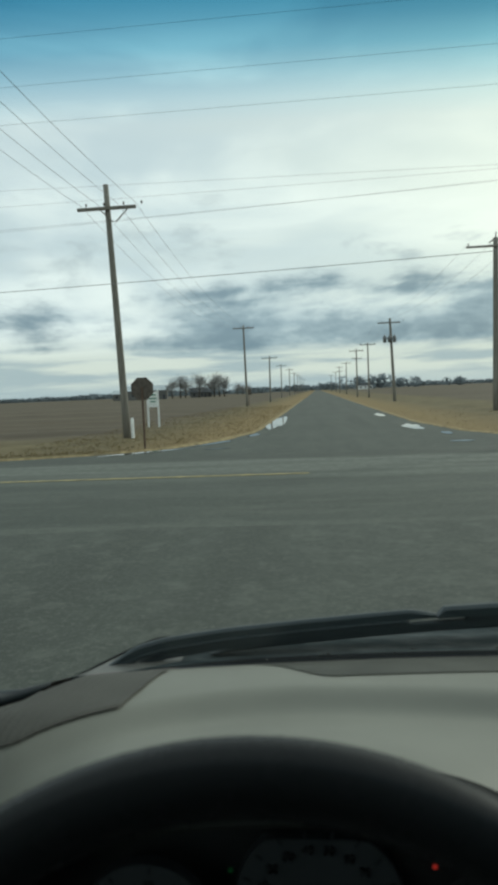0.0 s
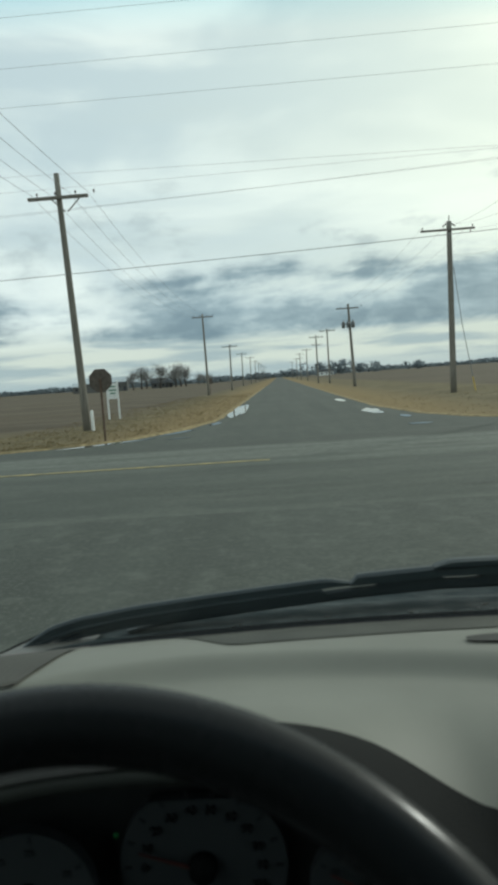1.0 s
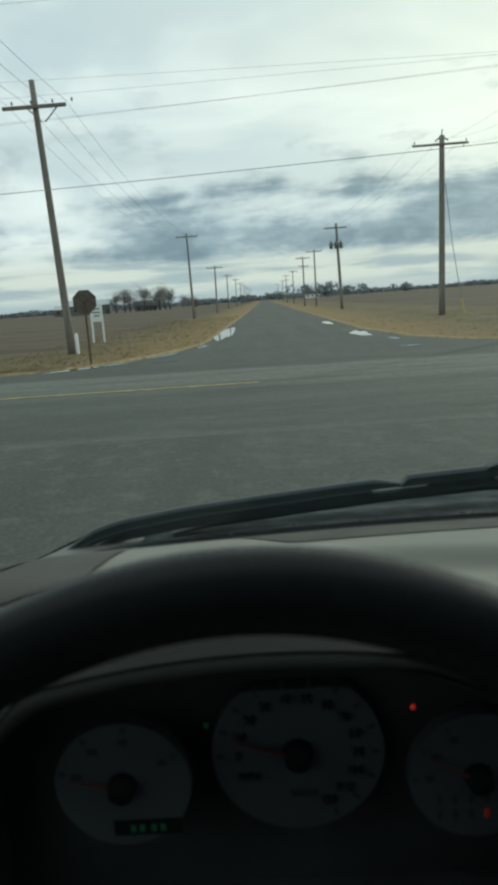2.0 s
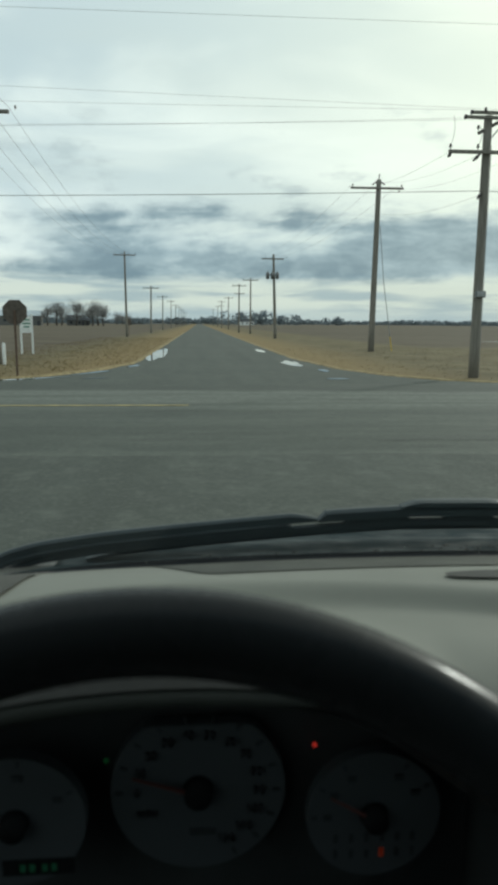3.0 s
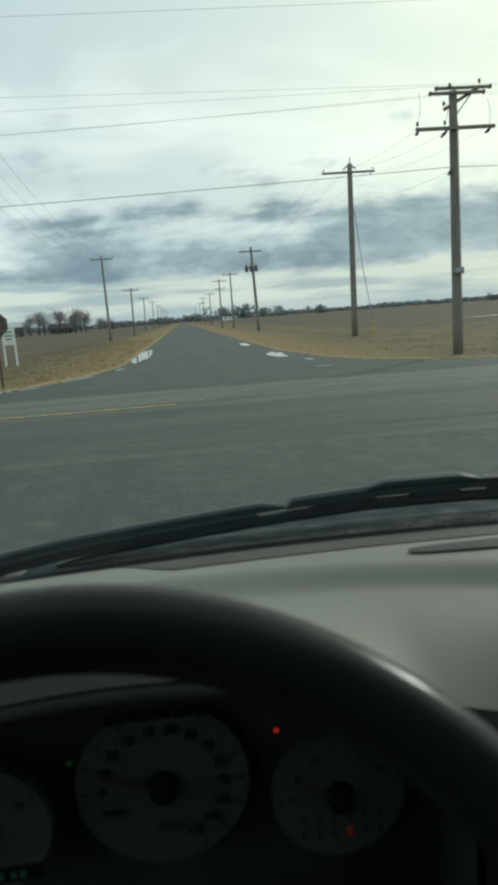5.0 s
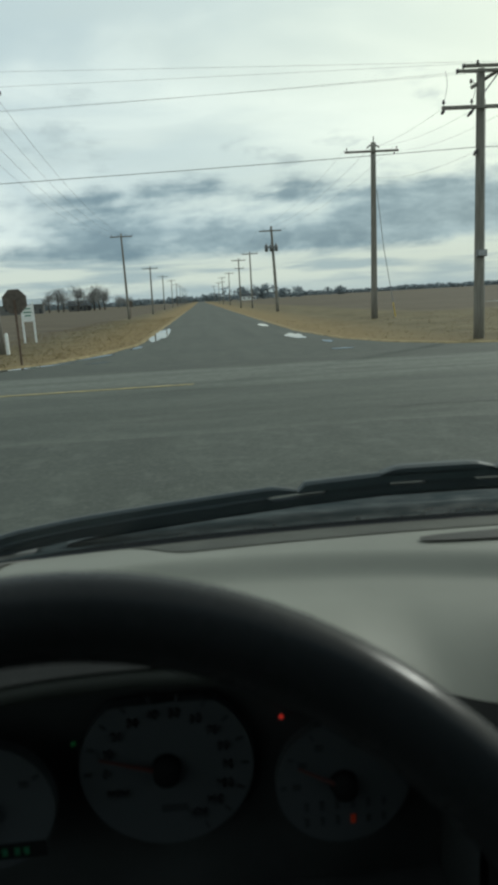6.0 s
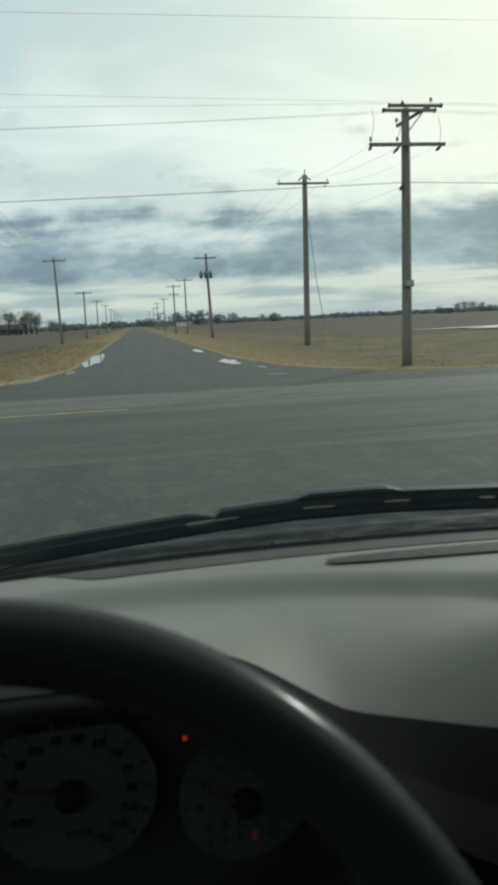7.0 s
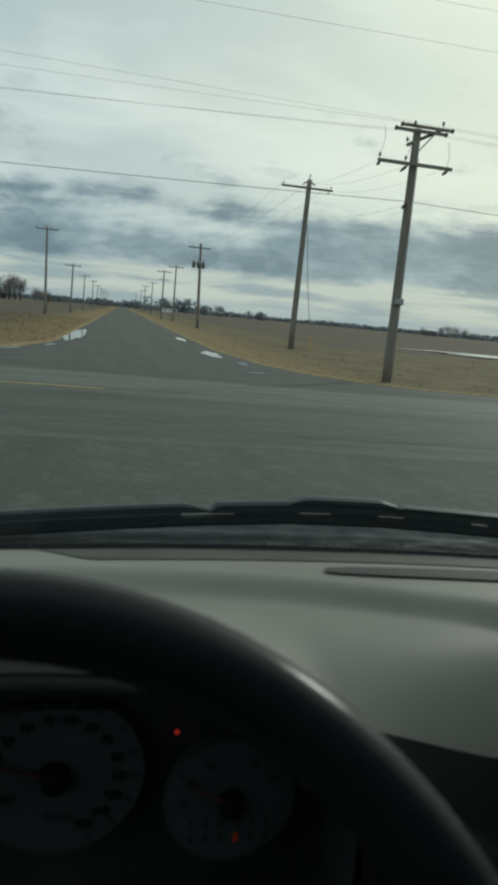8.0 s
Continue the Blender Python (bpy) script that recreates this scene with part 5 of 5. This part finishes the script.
            if figures:
                letters(figures[k], 0.0085, pose(at.x, at.y, at.z, 90, 0, 0), M["dial_ink"], d)
            else:
                part("figure_bar", boxed(at, (0.0060, 0.001, 0.0042)), M["dial_ink"], d)

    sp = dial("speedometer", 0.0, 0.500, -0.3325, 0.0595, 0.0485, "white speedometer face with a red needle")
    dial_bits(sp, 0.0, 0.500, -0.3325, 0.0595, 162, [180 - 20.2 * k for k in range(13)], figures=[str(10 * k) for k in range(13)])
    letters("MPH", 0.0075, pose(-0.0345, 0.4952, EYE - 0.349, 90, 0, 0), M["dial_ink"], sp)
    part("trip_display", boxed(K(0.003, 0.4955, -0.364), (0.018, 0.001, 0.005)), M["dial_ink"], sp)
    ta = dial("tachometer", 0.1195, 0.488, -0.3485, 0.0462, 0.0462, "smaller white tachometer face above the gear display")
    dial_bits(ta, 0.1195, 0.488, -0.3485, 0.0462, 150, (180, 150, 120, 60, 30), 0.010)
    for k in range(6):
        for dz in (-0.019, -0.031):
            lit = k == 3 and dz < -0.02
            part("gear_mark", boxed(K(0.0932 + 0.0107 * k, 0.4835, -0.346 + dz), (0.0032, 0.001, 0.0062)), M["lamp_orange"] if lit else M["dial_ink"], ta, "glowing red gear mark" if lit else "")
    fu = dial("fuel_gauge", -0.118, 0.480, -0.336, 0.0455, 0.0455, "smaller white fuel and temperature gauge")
    dial_bits(fu, -0.118, 0.480, -0.336, 0.0455, 165, (165, 125, 85, 30), 0.010)
    clock = part("clock_window", boxed(K(-0.104, 0.4755, -0.368), (0.046, 0.001, 0.011)), M["stack"], fu, "dark clock window with dim green figures")
    for dx in (-0.010, -0.004, 0.004, 0.010):
        part("clock_figure", boxed(K(-0.104 + dx, 0.4745, -0.368), (0.0034, 0.0006, 0.0052)), M["clock_green"], clock)
    for name, x, z, rad, mat, label in (("warning_lamp", 0.0808, -0.3068, 0.0017, "lamp_red", "lit red warning lamp"), ("indicator_lamp", -0.0625, -0.3125, 0.0019, "lamp_green", "faint green indicator lamp")):
        bm = bmesh.new()
        bmesh.ops.create_icosphere(bm, subdivisions=2, radius=rad, matrix=Matrix.Translation(K(x, 0.5030, z)))
        part(name, bm, M[mat], car, label, smooth=True)

    # steering wheel
    C, tilt, R, r = K(-0.0204, 0.1771, -0.2736), 0.681, 0.1902, 0.0155
    e1, e2 = Vector((1, 0, 0)), Vector((0, math.sin(tilt), math.cos(tilt)))
    nrm = e1.cross(e2)
    bm = bmesh.new()
    nu, nv = 120, 18
    vs = []
    for i in range(nu):
        a = 2 * math.pi * i / nu
        d = math.cos(a) * e1 + math.sin(a) * e2
        vs.append([bm.verts.new(C + d * (R + r * math.cos(2 * math.pi * k / nv)) + nrm * r * 1.08 * math.sin(2 * math.pi * k / nv)) for k in range(nv)])
    for i in range(nu):
        for k in range(nv):
            bm.faces.new((vs[i][k], vs[(i + 1) % nu][k], vs[(i + 1) % nu][(k + 1) % nv], vs[i][(k + 1) % nv]))
    wheel = part("steering_wheel", bm, M["rim"], car, "black leather-covered steering wheel", smooth=True)
    fwd = -nrm if nrm.y < 0 else nrm
    hub_m = Matrix.Translation(C + fwd * 0.03) @ Matrix((e1, e2, fwd)).transposed().to_4x4()
    bm = bmesh.new()
    box(bm, (0, -0.02, 0), (0.15, 0.12, 0.05), None, 0.022)
    bmesh.ops.transform(bm, matrix=hub_m, verts=bm.verts[:])
    part("hub_pad", bm, M["black"], wheel, smooth=True)
    for a in (-12, 192, 270):
        a = radians(a)
        d = math.cos(a) * e1 + math.sin(a) * e2
        part("spoke", tubed([C + d * 0.06 + fwd * 0.03, C + d * 0.13 + fwd * 0.015, C + d * R], [0.018, 0.014, 0.012], 10), M["black"], wheel, smooth=True)
    part("steering_column", tubed([C + fwd * 0.04, C + fwd * 0.26 + Vector((0, 0, -0.03))], [0.05, 0.06], 16), M["black"], car, smooth=True)

    # centre stack with a rounded frame and red trim
    bm = bmesh.new()

    def rounded(xa, xb, za, zb, rad, y, depth):
        pts = []
        for cx, cz, a0 in ((xb - rad, zb - rad, 0), (xa + rad, zb - rad, 90), (xa + 0.03, za + 0.03, 180), (xb - 0.03, za + 0.03, 270)):
            rr = rad if cz > (za + zb) / 2 else 0.03
            pts += [(cx + rr * math.cos(radians(a0 + 10 * k)), cz + rr * math.sin(radians(a0 + 10 * k))) for k in range(10)]
        b = bmesh.new()
        f = [b.verts.new(K(px, y, pz)) for px, pz in pts]
        g = [b.verts.new(K(px, y + depth, pz)) for px, pz in pts]
        b.faces.new(f)
        m = len(pts)
        for k in range(m):
            b.faces.new((f[k], g[k], g[(k + 1) % m], f[(k + 1) % m]))
        return b
    bm.free()
    stack = part("console_panel", rounded(0.273, 0.558, -0.61, -0.286, 0.098, 0.383, 0.03), M["stack"], car, "black rounded centre console frame")
    part("trim_insert", rounded(0.289, 0.541, -0.59, -0.304, 0.089, 0.378, 0.008), M["red_trim"], stack, "glossy dark red wood trim")
    part("radio_panel", rounded(0.324, 0.523, -0.59, -0.308, 0.080, 0.373, 0.008), M["stack"], stack)
    part("trim_button", boxed(K(0.305, 0.375, -0.372), (0.012, 0.006, 0.040), 0.003), M["dark_vinyl"], stack, "grey oval button")

    # windscreen, raked well back, with a shade band along its head
    rake = math.tan(radians(33))

    def screen(u, v):
        x = -0.368 + (x1 + 0.02 + 0.368) * u
        z = front_z(x) + 0.002 + 0.47 * v
        return K(x, front_y(x) + 0.004 - 0.47 * v / rake, z)
    ws = part("windscreen", grid(24, 16, screen), M["glass"], car, "slightly green windscreen with a blue shade band", smooth=True)

    # black edge, cowl and wipers outside the glass
    def edge(u, v):
        x = -0.20 + (x1 + 0.20) * u
        w = 0.2 + 0.8 * sstep(x, -0.20, -0.06)
        return K(x, front_y(x) + 0.006 + 0.008 * v * w, front_z(x) + 0.001 + 0.0025 * v * w)
    part("screen_seal", grid(60, 2, edge), M["stack"], car, "black rubber windscreen seal", smooth=True)

    def cowl(u, v):
        x = -0.275 + (x1 + 0.275) * u
        y = front_y(x) + 0.009 + (0.004 + 0.151 * sstep(x, -0.235, -0.15)) * v
        return K(x, y, front_z(x) - 0.004 - 0.012 * v + 0.004 * math.sin(v * 14))
    part("cowl", grid(80, 24, cowl), M["cowl"], car, "dark wet plastic cowl below the glass", smooth=True)

    def cowl_end(u, v):
        x = -0.302 + 0.142 * u
        y = front_y(x) + 0.010 + 0.140 * sstep(x, -0.312, -0.20) * v
        return K(x, y, front_z(x) - 0.002 - 0.012 * v)
    end = part("cowl_end", grid(24, 10, cowl_end), M["body_paint"], car, "grey curved end of the cowl", smooth=True)
    part("cowl_end_joint", tubed([cowl_end(k / 20, 1.0) + Vector((0, 0, 0.001)) for k in range(21)], 0.0018, 6), M["stack"], end, "dark joint round the cowl end", smooth=True)

    def blade_z(x):
        """Upper edge of the wiper blade's frame."""
        return along(x, ((-0.262, -0.292), (-0.245, -0.284), (-0.21, -0.2705), (-0.18, -0.264), (-0.11, -0.2575), (-0.04, -0.254), (0.03, -0.2505), (0.15, -0.2445),
                         (0.26, -0.2405), (0.39, -0.2415), (0.565, -0.248), (0.65, -0.257), (1.12, -0.290)))

    def strip(name, a, b, low, high, y_off, thick, mat, parent, label="", keen=4.0):
        n = max(4, int((b - a) / 0.010))
        bm = bmesh.new()
        rows = []
        for k in range(n + 1):
            x = a + (b - a) * k / n
            t = min(1.0, keen * min(k, n - k) / n + 0.2)
            zl, zh = blade_z(x) + low, blade_z(x) + low + (high - low) * t
            y = front_y(x) + 0.02 + y_off
            rim_z = 0.25 * (zh - zl)
            rows.append([bm.verts.new(K(x, yy, zz)) for yy, zz in ((y, zl), (y, zh - rim_z), (y + thick * 0.4, zh), (y + thick, zh), (y + thick, zl))])
        for p, q in zip(rows, rows[1:]):
            for k in range(5):
                bm.faces.new((p[k], p[(k + 1) % 5], q[(k + 1) % 5], q[k]))
        bm.faces.new(rows[0])
        bm.faces.new(rows[-1][::-1])
        return part(name, bm, mat, parent, label)
    arm = strip("wiper_arm", -0.13, 0.90, -0.0345, -0.0265, 0.045, 0.014, M["wiper_metal"], car, "black metal wiper arm parked along the cowl", 12.0)
    strip("wiper_blade", -0.258, 0.92, -0.0240, -0.0146, 0.024, 0.006, M["rubber"], arm, "black rubber wiper blade", 9.0)
    strip("blade_spine", -0.256, 0.155, -0.0115, 0.0, 0.026, 0.008, M["wiper_metal"], arm, "", 9.0)
    strip("blade_bracket", 0.148, 0.92, -0.0115, 0.0012, 0.022, 0.012, M["wiper_metal"], arm, "", 60.0)
    strip("blade_pivot", 0.252, 0.394, 0.0, 0.0082, 0.020, 0.016, M["wiper_metal"], arm, "", 5.0)
    strip("blade_pivot", 0.392, 0.56, -0.001, 0.0022, 0.020, 0.016, M["wiper_metal"], arm, "", 20.0)
    # claws close the slit between frame and rubber, but for short gaps that let the road show
    for a, b in ((-0.258, 0.118), (0.178, 0.268), (0.304, 0.376), (0.404, 0.505), (0.522, 0.575), (0.612, 0.70), (0.74, 0.92)):
        strip("blade_claw", a, b, -0.0165, -0.0105, 0.0235, 0.008, M["rubber"], arm, "", 40.0)
    arm2 = strip("wiper_arm", 0.70, 1.12, 0.004, 0.014, 0.06, 0.012, M["wiper_metal"], car, "black metal wiper arm parked along the cowl")
    strip("wiper_blade", 0.66, 1.12, 0.014, 0.026, 0.05, 0.008, M["rubber"], arm2, "black rubber wiper blade")
    rng = random.Random(3)
    drops = bmesh.new()
    for k in range(26):
        x = rng.choice((0.02, 0.33, 0.36, 0.52)) + rng.gauss(0, 0.05)
        y = front_y(x) + 0.001 - rng.random() * 0.02
        s = rng.uniform(0.0006, 0.0016)
        z = front_z(x) + 0.004 + (front_y(x) - y) * rake
        bmesh.ops.create_icosphere(drops, subdivisions=1, radius=s, matrix=Matrix.Translation(K(x, y + 0.004, z)))
    for k in range(46):
        x = rng.uniform(0.05, 1.0) if k % 3 else rng.gauss(0.36, 0.06)
        y = front_y(x) + rng.uniform(0.022, 0.060)
        s = rng.uniform(0.0007, 0.0022)
        m = Matrix.Translation(K(x, y, front_z(x) - 0.002)) @ Matrix.Diagonal((rng.uniform(1.0, 3.5), 1.2, 0.8, 1))
        bmesh.ops.create_icosphere(drops, subdivisions=1, radius=s, matrix=m)
    part("water_drops", drops, M["water"], ws, "small water drops at the foot of the glass", smooth=True)

    # bonnet falling away out of sight
    def bonnet(u, v):
        x = -0.365 + (x1 + 0.335) * u
        y = front_y(x) + 0.18 + (1.0 - 0.25 * (2 * u - 1) ** 2) * v
        return K(x, y, -0.335 - 0.34 * v - 0.30 * v * v - 0.05 * (2 * u - 1) ** 2)
    part("bonnet", grid(20, 16, bonnet), M["body_paint"], car, smooth=True)

    # shell: lower body, doors, pillars, roof, tail
    part("lower_body", boxed((MID, -0.35, 0.66), (1.72, 4.3, 0.72), 0.12), M["body_paint"], car, smooth=True)
    for s in (-1, 1):
        xx = MID + s * 0.845
        part("door", boxed((xx, -0.15, 1.18), (0.07, 1.55, 0.42), 0.02), M["body_paint"], car)
        glass = part("side_window", boxed((xx, -0.16, 1.66), (0.006, 1.54, 0.56)), M["side_glass"], car, "tinted side window")
        glass.visible_shadow = True
        part("rear_side", boxed((xx, -1.65, 1.46), (0.07, 1.45, 0.98), 0.03), M["body_paint"], car)
        run = ((-0.290, 0.757, -0.283), (-0.316, 0.742, -0.289), (-0.338, 0.728, -0.288), (-0.345, 0.700, -0.268), (-0.337, 0.648, -0.228), (-0.362, 0.50, -0.128), (-0.41, 0.20, 0.07), (-0.43, -0.05, 0.235))
        if s > 0:
            run = [(2 * MID - x + 0.03, y + (0.16 if k < 3 else 0.05 if k < 5 else 0.0), z) for k, (x, y, z) in enumerate(run)]
        seal = [K(*p) for p in run]
        part("pillar_seal", tubed(seal, [0.002, 0.006, 0.009, 0.0095, 0.010, 0.010, 0.010, 0.010], 10), M["rubber"], car, "black rubber windscreen seal", smooth=True)
        pil = [p + Vector((s * 0.050, -0.012, -0.012)) for p in seal[2:]]
        pil[0] += Vector((-s * 0.026, -0.02, -0.036))
        pil[1].x -= s * 0.006
        pil.insert(0, pil[0] + Vector((-s * 0.010, -0.04, -0.16)))
        part("pillar", tubed(pil, 0.042, 16), M["dash"], car, "beige trimmed windscreen pillar", smooth=True)
        for yy in (0.95 - 0.05, -1.75):
            bm = bmesh.new()
            lathe(bm, [(0.16, -0.09), (0.30, -0.11), (0.335, -0.08), (0.335, 0.08), (0.30, 0.11), (0.16, 0.09)], 28, pose(MID + s * 0.78, yy, 0.335, 0, 90, 0))
            tyre = part("wheel", bm, M["tyre"], car, "black road wheel", smooth=True)
            bm = bmesh.new()
            lathe(bm, [(0.05, -0.10), (0.19, -0.085), (0.20, 0.085), (0.05, 0.10)], 20, pose(MID + s * 0.78, yy, 0.335, 0, 90, 0))
            part("rim", bm, M["grey_metal"], tyre, smooth=True)
    part("roof", boxed((MID, -1.15, EYE + 0.325), (1.66, 2.52, 0.05), 0.02), M["body_paint"], car)
    head = grid(12, 8, lambda u, v: K(MID - 0.80 + 1.60 * u, 0.145 - 0.30 * v, 0.172 + 0.116 * sstep(v, 0.0, 1.0)))
    part("header_rail", head, M["cabin"], car, "dark lining above the windscreen", smooth=True)
    part("headliner", boxed((MID, -1.26, EYE + 0.288), (1.60, 2.22, 0.012)), M["cabin"], car, "dark cloth headliner")
    part("tailgate", boxed((MID, -2.38, 1.46), (1.66, 0.07, 0.98), 0.03), M["body_paint"], car)
    part("bulkhead", boxed(K(MID, 0.64, -0.66), (1.52, 0.02, 0.62)), M["cabin"], car)
    part("cabin_floor", boxed((MID, -0.6, 1.03), (1.60, 3.2, 0.02)), M["cabin"], car)
    for x in (0.0, 2 * MID):
        seat = part("seat", boxed((x, -0.62, 1.30), (0.50, 0.16, 0.62), 0.05), M["seat"], car, "dark cloth front seat", smooth=True)
        part("headrest", boxed((x, -0.64, 1.72), (0.28, 0.11, 0.18), 0.04), M["seat"], seat, smooth=True)
        part("cushion", boxed((x, -0.36, 1.10), (0.50, 0.50, 0.14), 0.04), M["seat"], seat, smooth=True)
    # added out of view to keep light from the rear off the dash
    part("rear_light_block", boxed((MID, -1.05, 1.48), (1.58, 0.04, 0.90), 0.02), M["cabin"], car, "unseen dark panel closing off light from behind the seats")


build_car()
